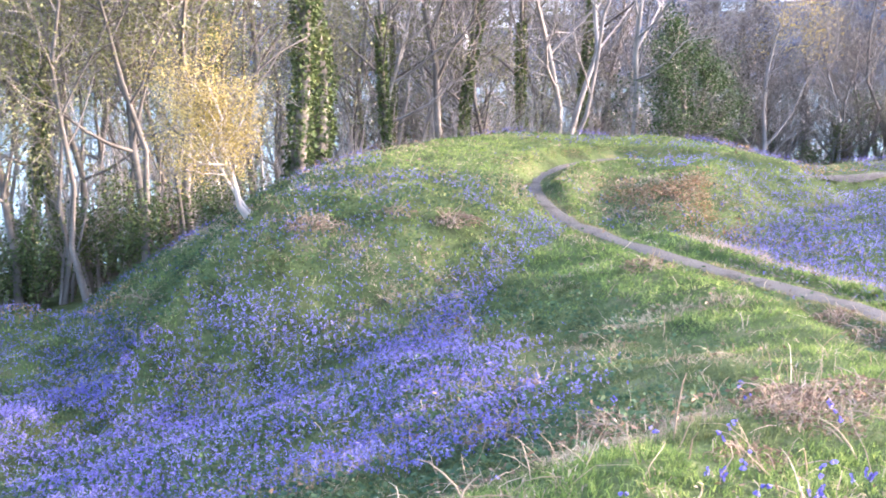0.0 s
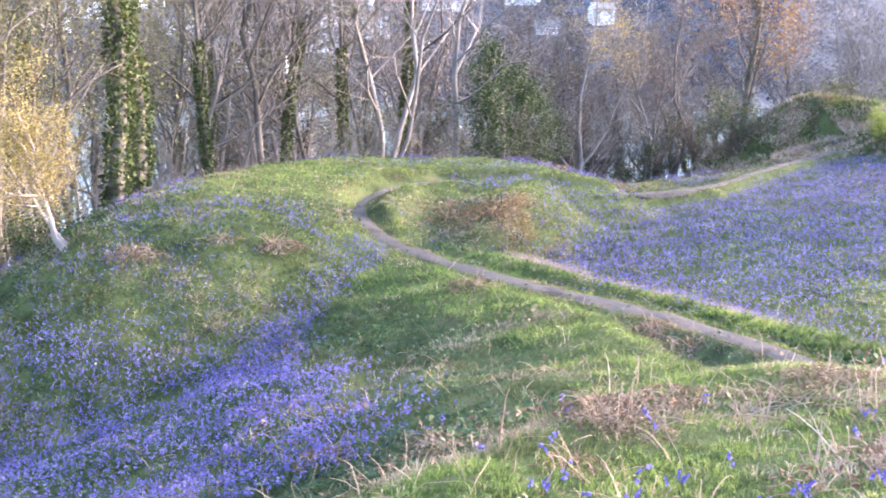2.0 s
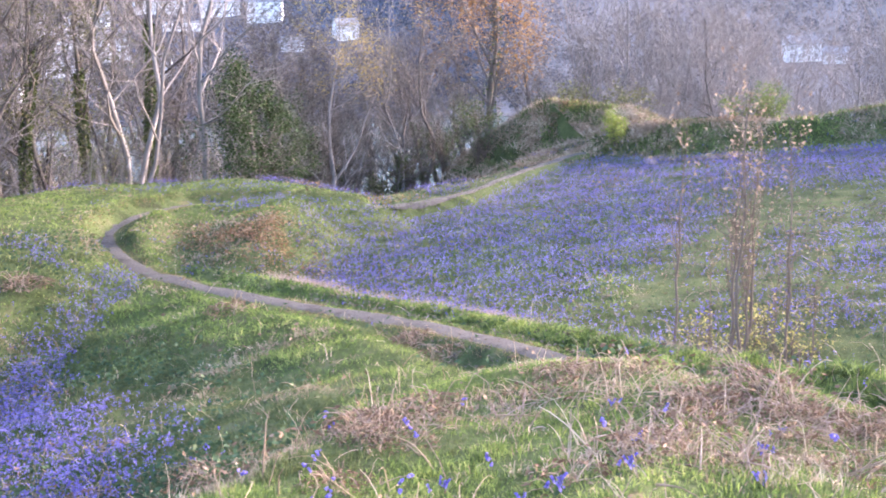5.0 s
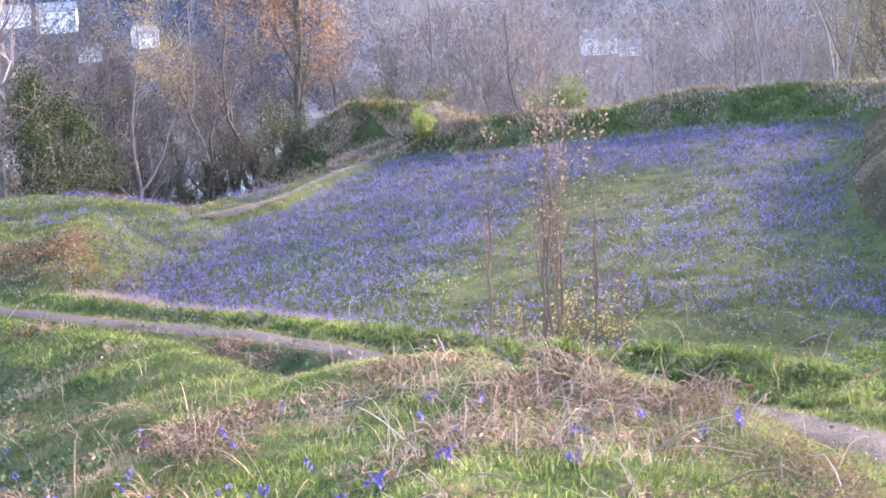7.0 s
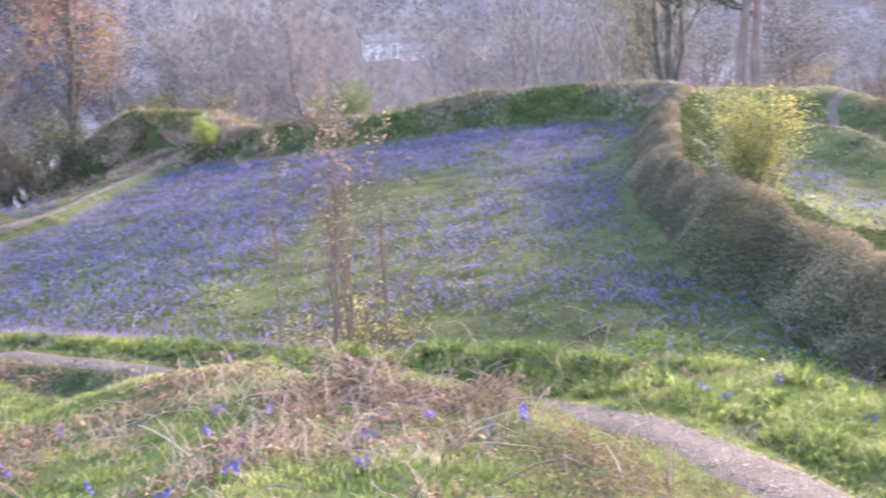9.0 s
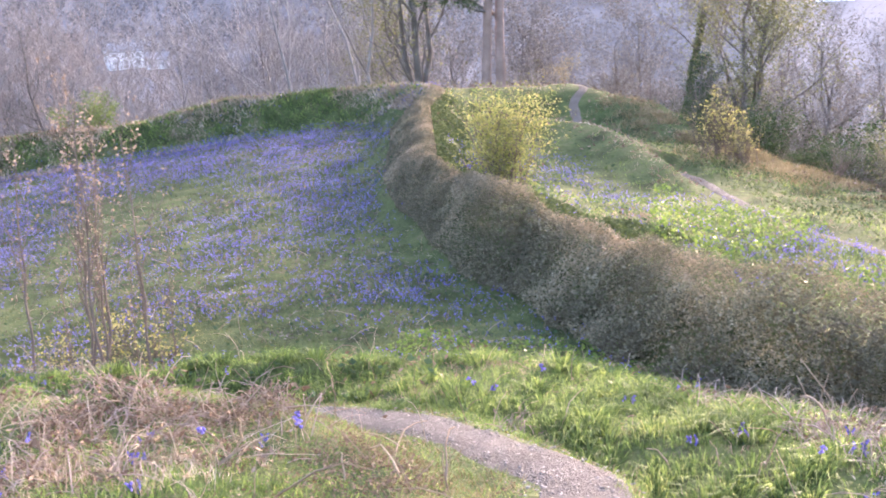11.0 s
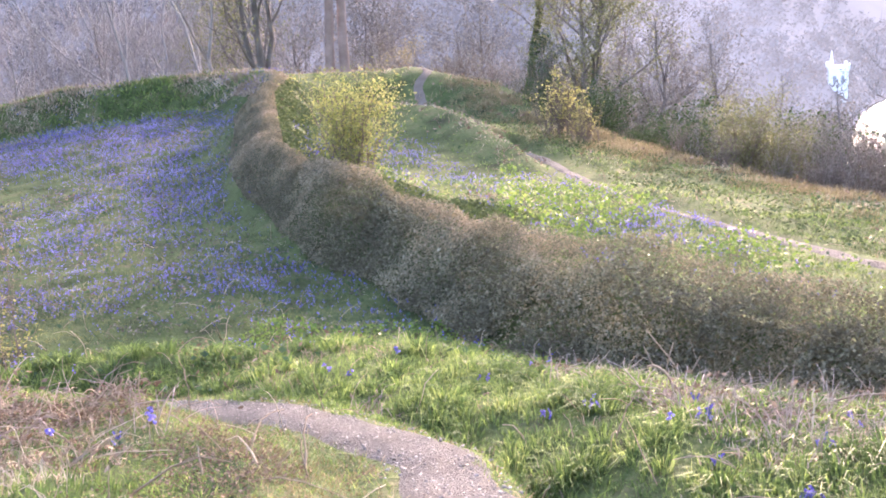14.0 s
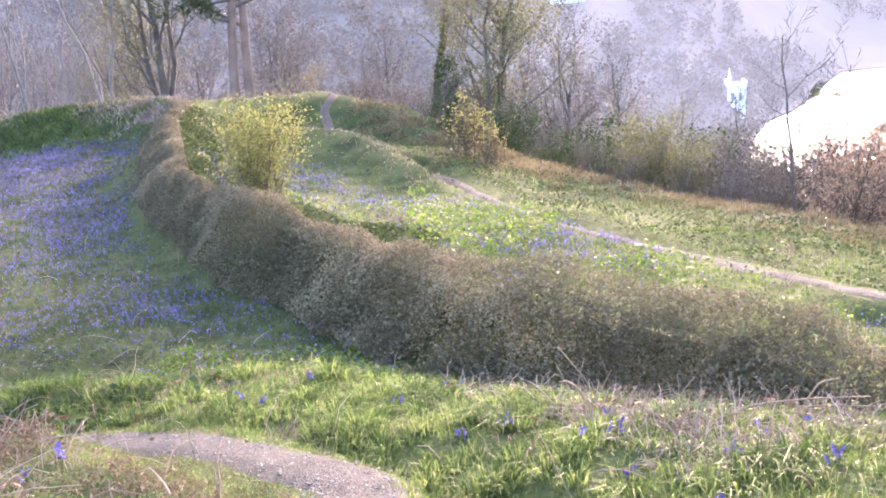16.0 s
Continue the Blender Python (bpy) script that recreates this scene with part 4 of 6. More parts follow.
plant(tree("thin bare tree at the wood's edge", 58, 5.5, 0.06, "bark_dark", limbs=12, limb_len=0.3, subs=4, twigs=4, group=WOOD), [(80.4, 28, 0.95), (78.2, 33, 0.9), (82.2, 30, 1.0), (75, 36, 0.9), (85, 31, 1.1), (87, 29, 1.0)])

# the golden birch on the mound's flank
birch = tree("small pale-barked birch with golden spring leaves", 61, 3.3, 0.075, "bark_pale", "stem", first=0.3, limbs=20, limb_len=0.6, limb_angle=52, up=0.1, subs=7, twigs=5, leaf="gold", leaves=10500, leaf_size=0.05, leaf_spread=0.2, stems=2, lean=0.05, wob=0.03, name="birch_tree")
plant(birch, [(-9.4, 24.6, 0.9, 0)])
birch.matrix_basis = birch.matrix_basis @ Matrix.Rotation(radians(-9), 4, "Y")

# leafless saplings beyond the path's bank
SAP = "saplings in the bluebell bowl"
sap = tree("slender leafless sapling with brown buds", 71, 3.1, 0.020, "stem", "stem", first=0.25, limbs=12, limb_len=0.26, limb_angle=28, up=0.45, subs=5, twigs=0, leaf="bud", leaves=150, leaf_size=0.036, leaf_spread=0.015, name="sapling", category="sapling", group=SAP, lean=0.07)
plant(sap, [(32.05, 15.0, 1.05), (34.7, 15.1, 1.15), (35.1, 14.9, 1.25), (35.6, 15.2, 1.15), (34.9, 15.3, 1.05), (37.6, 15.0, 1.1), (36.8, 15.4, 0.6), (33.9, 15.3, 0.55), (38.6, 15.3, 0.62), (35.4, 15.0, 1.0)])
plant(bush("low shrub with thin yellow-green leaves round the saplings", 72, 1.1, 1.5, "yellow", 420, 0.045, stems=12, spread=0.06, twigs=2, name="shrub", category="shrub"), [(35.2, 15.6, 1.0), (37.6, 15.7, 0.9), (33.0, 15.8, 0.7)])

# ---- ground cover ----
MOSS = [(4.9, 5.5, 0), (4.6, 4.0, 0), (4.0, 3.0, 0), (3.2, 2.4, 0)]
gr = np.random.default_rng(77)


def sector(n, D0, D1, az0=-26.0, az1=91.0, power=1.0):
    """Places in the open ground, evenly spread, or denser near for a power above 1."""
    u = gr.random(n) ** power
    D = np.sqrt(D0 ** 2 + u * (D1 ** 2 - D0 ** 2))
    a = np.radians(gr.uniform(az0, az1, n))
    return D * np.sin(a), D * np.cos(a)


def on_top(x, y):
    """True on the mounds, bowl and hollow, false on the wooded slopes beyond."""
    return (ground(x, y, False) > -8.2) & (np.hypot(x, y) < 56)


def bell_density(x, y, z):
    az, D = np.degrees(np.arctan2(x, y)), np.hypot(x, y)
    patch = fbm(x, y, 2.2, 61)
    fine = fbm(x, y, 0.6, 62, 2)
    side = along(x, y, SPINE)[2]
    hd, _, hs = along(x, y, HEDGE)
    left = (side < 0) & (y < 26)
    low = smooth(1.5, -0.8, y - (19.2 - 0.62 * np.minimum(0, x + 2.5)) + 2.0 * (patch - 0.5)) * smooth(2.6, 4.2, along(x, y, SPINE)[0] + 1.6 * (patch - 0.5))
    hollow = left * low * smooth(0.2, 0.45, fine) * (0.5 + 0.4 * smooth(0.3, 0.5, patch))
    seam = left * smooth(0.7, 0.2, along(x, y, [(2.1, 23.6, 0), (0.6, 20.5, 0), (-0.7, 17.2, 0)])[0])
    inner = (inside(x, y, BOWL) < -0.3) & (hs < 0) & (side > 0)
    edge = np.interp(az, [26, 30, 33, 36, 40, 43, 46, 49, 52, 56, 60], [18, 20.5, 25.5, 31.5, 32, 29.5, 25.5, 22, 19, 16, 15.5])
    blue = smooth(edge - 2.5, edge + 3.0, D + 6 * (patch - 0.5)) * (0.3 + 0.7 * smooth(0.25, 0.5, fine + 0.3 * (patch - 0.4))) * smooth(12.5, 15, az) * (1 - 0.35 * smooth(44, 50, az)) * smooth(0.2, 1.6, along(x, y, BANK)[0]) * smooth(1.8, 2.6, along(x, y, FAR_BANK)[0])
    patch2 = smooth(4.5, 1.0, np.hypot((x - 17.6) / 1.6, y - 17.8)) * smooth(0.25, 0.5, fine) + 0.6 * smooth(3.0, 0.5, np.hypot(x - 13.4, (y - 9.2) / 1.3)) * smooth(0.5, 0.7, patch)
    inner &= (y < 31.5) | (along(x, y, FOOTPATH[16:])[2] > 0)
    blue = blue * smooth(0.9, 1.9, hd)
    patch2 = patch2 * smooth(0.8, 1.5, hd)
    bowl = inner * np.maximum(np.maximum(0.62 * blue, 0.6 * patch2), (0.16 * smooth(0.42, 0.66, patch) + 0.17 * smooth(6.0, 2.5, hd)) * smooth(0.3, 0.55, fine) * smooth(0.9, 1.5, hd))
    right = (hs > 0) * (hd > 0.6) * (along(x, y, SIDE_PATH)[2] < 0) * smooth(31, 27, D) * (footpath_mask(x, y) > 0.6) * (0.04 + 0.13 * smooth(0.45, 0.7, patch) + 0.10 * smooth(19, 22, D) + 0.1 * smooth(12, 15, y)) * smooth(0.9, 1.8, along(x, y, CROSS_RIDGE)[0]) * smooth(0.3, 0.6, fine)
    top = (along(x, y, MOUND)[0] < 8) * (y > 23) * smooth(0.5, 0.66, patch) * 0.4 * smooth(0.35, 0.55, fine)
    flank = left * (0.05 + 0.34 * smooth(0.40, 0.62, patch)) * smooth(0.3, 0.6, fine) * smooth(8, 15, y) * smooth(2.2, 5.0, along(x, y, SPINE)[0])
    d = np.maximum.reduce([hollow, 0.8 * seam, bowl, right, top, flank])
    return d * (footpath_mask(x, y) > 0.5)


def blades(name, x, y, h, w, lean, mat, label, bend=3, category="grass", a=None):
    """Narrow bent blades that taper to a point."""
    n = len(x)
    z = ground(x, y) - 0.01
    a = gr.uniform(0, 2 * np.pi, n) if a is None else a
    b = gr.uniform(0, 2 * np.pi, n)
    base = np.stack([x, y, z], 1)
    out = np.stack([np.cos(a), np.sin(a), np.zeros(n)], 1) * (lean * h)[:, None]
    sd = np.stack([np.cos(b), np.sin(b), np.zeros(n)], 1) * (w / 2)[:, None]
    up = np.array([0, 0, 1.0]) * h[:, None]
    tip = base + out + up * (1 - 0.42 * lean[:, None])
    mid = base + out * 0.3 + up * 0.6
    if bend == 3:
        V = np.stack([base - sd, base + sd, mid + sd * 0.8, mid - sd * 0.8, tip], 1)
        i = np.arange(n)[:, None] * 5
        groups = [i + np.array([[0, 1, 2, 3]]), i + np.array([[3, 2, 4]])]
    else:
        V = np.stack([base - sd, base + sd, tip], 1)
        groups = [np.arange(n)[:, None] * 3 + np.array([[0, 1, 2]])]
    return tagged(new(name, mesh_np(name, V, groups, mat)), label, category, kind="stuff")


def brown(x, y):
    """Where dead bracken and dry grass lie."""
    p = fbm(x, y, 1.5, 71)
    lobe = smooth(3.0, 0.6, np.minimum(along(x, y, LOBE)[0], 3)) * 0.08
    fern = smooth(2.0, 0.4, along(x, y, [(4.6, 27.4, 0), (5.2, 26.2, 0), (5.8, 25.2, 0)])[0]) * 1.2
    heap = smooth(1.6, 0.3, np.hypot((x - 7.5) / 1.2, y - 1.4)) * 0.9 + smooth(0.5, 0.1, along(x, y, [(7.9, 2.8, 0), (8.5, 5.3, 0), (8.0, 7.6, 0)])[0]) * 0.35
    rim = smooth(2.8, 1.2, along(x, y, FAR_BANK[:5])[0]) * 0.85 + smooth(1.3, 0.5, along(x, y, HUMMOCK[3:])[0]) * 0.75 + smooth(1.1, 0.2, along(x, y, HUMMOCK[:4])[0]) * 0.5 + smooth(0.9, 0.2, along(x, y, CROSS_RIDGE)[0]) * 0.5 + smooth(0.8, 0.2, along(x, y, MOUND[:2])[0]) * 0.3 + smooth(1.0, 0.2, along(x, y, [(8, 34.2, 0), (10.8, 34.2, 0), (16, 37.6, 0)])[0]) * 0.4
    return smooth(0.50, 0.62, p * 0.62 + 0.55 * np.maximum.reduce([lobe, fern, rim, heap]) + 0.12 + 0.05 * ((along(x, y, SPINE)[2] < 0) & (y > 6) & (y < 27)))


def cover(n, D0, D1, power=1.0, az0=-26.0, az1=91.0):
    x, y = sector(n, D0, D1, az0, az1, power)
    hd, _, hs = along(x, y, HEDGE)
    keep = on_top(x, y) & (footpath_mask(x, y) > 0.21) & (hd > np.where(hs < 0, np.where(y < 11, 1.0, 0.55), 0.3))
    return x[keep], y[keep]


def in_bowl(x, y):
    return ((inside(x, y, BOWL) < -0.2) & (along(x, y, HEDGE)[2] < 0) & (along(x, y, SPINE)[2] > 0)).astype(float)


def tufts(n, D0, D1, per, radius, hh, ww, power, bend, az0=-26.0, az1=91.0):
    """Tussocks: blades that fan out from a common foot."""
    x, y = cover(n, D0, D1, power, az0, az1)
    gap = fbm(x, y, 0.5, 81, 2)
    keep = gr.random(len(x)) < smooth(0.22, 0.5, gap) * 0.6 + 0.4
    x, y = x[keep], y[keep]
    br = brown(x, y)
    bank = smooth(1.1, 0.3, np.minimum(along(x, y, BANK)[0], along(x, y, APRON)[0]))
    bowl = in_bowl(x, y) * (1 - bank)
    # bowl grass is olive; the flank borrows it, shade put into blade colour
    dull = (bowl >= 0.5) | ((along(x, y, SPINE)[2] < 0) & (along(x, y, SPINE)[0] > 0.8 + 1.2 * fbm(x, y, 1.0, 84)) & (y > 6) & (y < 26))
    size = (0.28 + 0.6 * fbm(x, y, 0.8, 83, 2) + 0.2 * bank) * (1 - 0.3 * bowl) * (1 - 0.4 * smooth(6.0, 3.0, along(x, y, MOUND[1:5])[0])) * gr.uniform(0.6, 1.3, len(x)) * smooth(0.12, 0.55, footpath_mask(x, y)).clip(0.3, 1) * (1 - 0.7 * smooth(0.65, 0.2, along(x, y, MOSS)[0]))
    dry = gr.random(len(x)) < 0.05 + 0.7 * br
    for sel, mat, nm, label in ((~dry & ~dull, M["grass"], "grass", "fresh green grass in tufts over mounds and hollows"), (~dry & dull, M["olive_grass"], "grass", "short olive-green grass in the bowl, and as painted shade on the left flank"), (dry, M["straw"], "dry_grass", "tufts of pale dry grass among the green")):
        m = int(sel.sum())
        if not m:
            continue
        a = gr.uniform(0, 2 * np.pi, (m, per))
        off = radius * np.sqrt(gr.random((m, per)))
        bx, by = (x[sel][:, None] + np.cos(a) * off).ravel(), (y[sel][:, None] + np.sin(a) * off).ravel()
        lean = (0.25 + 0.9 * gr.random((m, per)) * (0.4 + off / radius)).ravel()
        h = (size[sel][:, None] * hh * gr.uniform(0.5, 1.25, (m, per))).ravel()
        blades(nm, bx, by, h, ww * gr.uniform(0.7, 1.3, m * per), lean, mat, label, bend, "grass", (a + gr.normal(size=a.shape) * 0.5).ravel())


tufts(17000, 2.2, 10.5, 13, 0.06, 0.12, 0.006, 1.25, 3)
tufts(30000, 10.5, 21.0, 9, 0.09, 0.14, 0.012, 1.1, 1)
tufts(46000, 20.5, 54.0, 6, 0.13, 0.16, 0.026, 1.15, 1)
tufts(26000, 16.0, 36.0, 7, 0.11, 0.16, 0.022, 1.0, 1, -26.0, 22.0)

# arching tussocks on the bank beside the path
x, y = sector(9000, 4.5, 20.0, 18, 91, 1.3)
d_b = np.minimum(along(x, y, BANK)[0], along(x, y, APRON)[0])
keep = (d_b < 1.0) & (footpath_mask(x, y) > 0.3) & (fbm(x, y, 0.45, 85, 2) > 0.42)
x, y = x[keep], y[keep]
m, per = len(x), 34
a = gr.uniform(0, 2 * np.pi, (m, per))
off = 0.075 * np.sqrt(gr.random((m, per)))
tall = (0.11 + 0.14 * fbm(x, y, 0.7, 86, 2) * gr.uniform(0.7, 1.4, m)) * smooth(0.2, 0.8, footpath_mask(x, y)).clip(0.45, 1)
blades("grass", (x[:, None] + np.cos(a) * off).ravel(), (y[:, None] + np.sin(a) * off).ravel(), (tall[:, None] * gr.uniform(0.6, 1.2, (m, per))).ravel(), (0.0045 + 0.0006 * np.hypot(x, y))[:, None].repeat(per, 1).ravel(),
       (0.35 + 1.1 * gr.random((m, per)) * (0.3 + off / 0.075)).ravel(), M["grass"], "arching tussocks of fresh grass along the bank", 3, "grass", (a + gr.normal(size=a.shape) * 0.35).ravel())

# golden dry grass along the crest beyond the side path
line = np.array(HUMMOCK[2:])
u = gr.random(4200) * (len(line) - 1) * 0.999
k = u.astype(int)
c = line[k] * (1 - (u - k)[:, None]) + line[k + 1] * (u - k)[:, None]
x, y = c[:, 0] + gr.normal(size=4200) * 0.9, c[:, 1] + gr.normal(size=4200) * 0.9
keep = fbm(x, y, 1.1, 87) > 0.4
x, y = np.repeat(x[keep], 9), np.repeat(y[keep], 9)
m = len(x)
blades("dry_grass", x + gr.normal(size=m) * 0.07, y + gr.normal(size=m) * 0.07, gr.uniform(0.1, 0.27, m), gr.uniform(0.015, 0.03, m), gr.uniform(0.2, 1.1, m), M["golden"], "golden dry grass along a sunlit crest", 1)

# mossy golden turf on the lobe's edge above the path
line = np.array(MOSS)
u = gr.random(9000) * (len(line) - 1) * 0.999
k = u.astype(int)
c = line[k] * (1 - (u - k)[:, None]) + line[k + 1] * (u - k)[:, None]
x, y = c[:, 0] + gr.normal(size=9000) * 0.28, c[:, 1] + gr.normal(size=9000) * 0.28
keep = (fbm(x, y, 0.4, 89) > 0.42) & (footpath_mask(x, y) > 0.24)
x, y = x[keep], y[keep]
m = len(x)
blades("dry_grass", x, y, gr.uniform(0.02, 0.075, m), gr.uniform(0.005, 0.011, m), gr.uniform(0.3, 1.3, m), M["golden"], "short golden-brown mossy turf above the path", 1)

# brown leaf litter on the lobe above the path
x, y = c[:, 0] + gr.normal(size=9000) * 0.38 - 0.25, c[:, 1] + gr.normal(size=9000) * 0.38
keep = (fbm(x, y, 0.5, 90) > 0.45) & (footpath_mask(x, y) > 0.22)
x, y = x[keep], y[keep]
V, Q = leaf_cards(gr, np.stack([x, y, ground(x, y) + gr.uniform(0.0, 0.04, len(x))], 1), 0.02, 0.5, 0.5)
tagged(new("leaf_litter", mesh_np("leaf_litter", V, [Q], M["fern"])), "curled rust-brown dead leaves above the path", "litter", kind="stuff")

# worn tawny turf round the path's far loop
k = np.nonzero((FOOT_C[:, 1] > 23) & (FOOT_C[:, 0] < 8.5))[0]
i = gr.choice(k, 9000)
q = FOOT_C[i] + FOOT_S[i] * (gr.choice([-1.0, 1.0], 9000) * (0.16 + np.abs(gr.normal(size=9000)) * 0.3))[:, None] + gr.uniform(-0.07, 0.07, (9000, 2))
blades("dry_grass", q[:, 0], q[:, 1], gr.uniform(0.02, 0.07, 9000), gr.uniform(0.012, 0.028, 9000), gr.uniform(0.3, 1.3, 9000), M["golden"], "worn tawny turf beside the path's loop", 1)

# pale straw fringe on the bowl's side of the bank
line = np.array(BANK[5:])
u = gr.random(3600) * (len(line) - 1) * 0.999
k = u.astype(int)
c = line[k] * (1 - (u - k)[:, None]) + line[k + 1] * (u - k)[:, None]
x, y = c[:, 0] + 0.75 + gr.normal(size=3600) * 0.22, c[:, 1] + gr.normal(size=3600) * 0.2
keep = fbm(x, y, 0.9, 88) > 0.42
x, y = np.repeat(x[keep], 4), np.repeat(y[keep], 4)
m = len(x)
blades("dry_grass", x + gr.normal(size=m) * 0.05, y + gr.normal(size=m) * 0.05, gr.uniform(0.1, 0.34, m), gr.uniform(0.006, 0.013, m), gr.uniform(0.1, 0.6, m), M["pink"], "pinkish dry grass stems along the bank", 1)

# short turf between the tussocks
for n, D0, D1, h, w, az1 in ((120000, 2.2, 10.5, 0.06, 0.006, 91), (80000, 10.0, 20.0, 0.08, 0.013, 91), (60000, 18.0, 34.0, 0.09, 0.028, 30)):
    x, y = cover(n, D0, D1, 1.15, -26, az1)
    m = len(x)
    # middle turf takes olive blades too, for the bowl and the flank's painted shade
    blades("turf", x, y, h * gr.uniform(0.5, 1.3, m), w * gr.uniform(0.7, 1.3, m), gr.uniform(0.2, 1.0, m), M["grass" if D0 != 10.0 else "olive_grass"], "short green turf on the trodden mounds", 1)


def flower_field(n, D0, D1, size, height, power=1.0, per=3):
    x, y = sector(n, D0, D1, power=power)
    z = ground(x, y)
    keep = (gr.random(n) < bell_density(x, y, z)) & on_top(x, y)
    x, y, z = x[keep], y[keep], z[keep]
    m = len(x)
    h = height * gr.uniform(0.55, 1.3, m)
    c = np.stack([x, y, z + h], 1)
    pts = (c[:, None] + gr.normal(size=(m, per, 3)) * np.array([size * 0.55, size * 0.55, size * 0.9])).reshape(-1, 3)
    return leaf_cards(gr, pts, size, 0.0, 0.75), (x, y, z)


lists = [flower_field(60000, 10.5, 20.0, 0.025, 0.16, per=5), flower_field(400000, 17.0, 47.0, 0.029, 0.13, power=1.05, per=3)]
V, Q = join([l[0] for l in lists])
tagged(new("bluebells", mesh_np("bluebells", V, [Q], M["bell"])), "carpet of violet-blue bluebells in the hollow and bowl", "bluebells", kind="stuff")
# their strap leaves
x, y = np.concatenate([l[1][0] for l in lists]), np.concatenate([l[1][1] for l in lists])
pick = gr.random(len(x)) < 0.8
x, y = x[pick] + gr.normal(size=pick.sum()) * 0.05, y[pick] + gr.normal(size=pick.sum()) * 0.05
blades("bluebell_leaves", x, y, gr.uniform(0.1, 0.2, len(x)), np.full(len(x), 0.022), gr.uniform(0.3, 1.1, len(x)), M["bellleaf"], "glossy dark strap leaves under the bluebells", 1)

# low broad leaves on the mound's flanks and in the bowl
x, y = cover(230000, 9.0, 44.0, 1.2)
p = fbm(x, y, 1.3, 91)
keep = gr.random(len(x)) < smooth(0.34, 0.52, p) * np.where((along(x, y, SPINE)[2] < 0) & (y < 26), smooth(1.0, 2.5, along(x, y, SPINE)[0]), 0.06)
x, y = x[keep], y[keep]
pts = np.stack([x, y, ground(x, y) + gr.uniform(0.03, 0.16, len(x))], 1)
V, Q = leaf_cards(gr, pts, 0.066, 0.6, 0.7)
tagged(new("low_leaves", mesh_np("low_leaves", V, [Q], M["bellleaf"])), "low broad green leaves creeping over the turf", "plants", kind="stuff")
# dark growth on the steep far bank
line = np.array(FAR_BANK[4:])
u = gr.random(5200) * (len(line) - 1) * 0.999
k = u.astype(int)
c = line[k] * (1 - (u - k)[:, None]) + line[k + 1] * (u - k)[:, None]
toward = -c[:, :2] / np.linalg.norm(c[:, :2], axis=1)[:, None]
q = c[:, :2] + toward * (gr.random(5200) * 2.4)[:, None]
pts = np.stack([q[:, 0], q[:, 1], ground(q[:, 0], q[:, 1]) + gr.uniform(0, 0.08, 5200)], 1)
V, Q = leaf_cards(gr, pts, 0.065, 0.3, 0.5)
tagged(new("bank_growth", mesh_np("bank_growth", V, [Q], M["olive"])), "dark green low growth covering the steep far bank", "plants", kind="stuff")

# grass that hangs on the far bank's face
line = np.array(FAR_BANK)
seg = np.concatenate([[0], np.cumsum(np.hypot(*np.diff(line[:, :2], axis=0).T))])
s = gr.random(26000) * seg[-1]
c = np.stack([np.interp(s, seg, line[:, i]) for i in range(2)], 1)
toward = -c / np.linalg.norm(c, axis=1)[:, None]
q = c + toward * (gr.uniform(-0.8, 3.0, len(c)) + 2.0 * (s < 12) * gr.random(len(c)))[:, None]
tone = fbm(q[:, 0], q[:, 1], 1.4, 98) + gr.normal(size=len(c)) * 0.07
for sel, mat, name, label in ((tone < 0.52 - 0.17 * (s < 13), M["grass"], "grass", "coarse green grass on the face of the far bank"), (tone >= 0.52 - 0.17 * (s < 13), M["straw"], "dry_grass", "pale dry grass on the far bank")):
    m = int(sel.sum())
    blades(name, q[sel, 0], q[sel, 1], gr.uniform(0.1, 0.28, m), gr.uniform(0.03, 0.055, m), gr.uniform(0.3, 1.2, m), mat, label, 1)

# straw and grass over the far hummock
x, y = gr.uniform(16, 26, 26000), gr.uniform(36, 48, 26000)
keep = (ground(x, y, False) > -9.5) & (footpath_mask(x, y) > 0.35) & (along(x, y, FAR_BANK[:6])[0] < 4.0) & (bell_density(x, y, x) < 0.3)
x, y = x[keep], y[keep]
tone = fbm(x, y, 0.9, 102) + gr.normal(size=len(x)) * 0.06
for sel, mat, name, label in ((tone < 0.45, M["olive_grass"], "grass", "green grass on the far hummock"), (tone >= 0.45, M["straw"], "dry_grass", "straw-coloured grass on the far hummock")):
    m = int(sel.sum())
    blades(name, x[sel], y[sel], gr.uniform(0.12, 0.3, m), gr.uniform(0.04, 0.07, m), gr.uniform(0.3, 1.2, m), mat, label, 1)

# brown litter between the bluebells of the bowl
x, y = cover(42000, 12.0, 40.0, 1.0, 14, 60)
keep = (inside(x, y, BOWL) < -0.3) & (along(x, y, HEDGE)[2] < 0) & (along(x, y, SPINE)[2] > 0) & (fbm(x, y, 1.2, 104) > 0.42)
x, y = x[keep], y[keep]
pts = np.stack([x, y, ground(x, y) + gr.uniform(0.03, 0.12, len(x))], 1)
V, Q = leaf_cards(gr, pts, 0.055, 0.5, 0.5)
tagged(new("leaf_litter", mesh_np("leaf_litter", V, [Q], M["haze"])), "thin brown leaf litter in the grass of the bowl", "litter", kind="stuff")

# sunlit turf along the top of the far bank
line = np.array(FAR_BANK[6:])
u = gr.random(5200) * (len(line) - 1) * 0.999
k = u.astype(int)
c = line[k] * (1 - (u - k)[:, None]) + line[k + 1] * (u - k)[:, None]
out = c[:, :2] / np.linalg.norm(c[:, :2], axis=1)[:, None]
q = c[:, :2] + out * gr.uniform(-0.1, 1.6, 5200)[:, None]
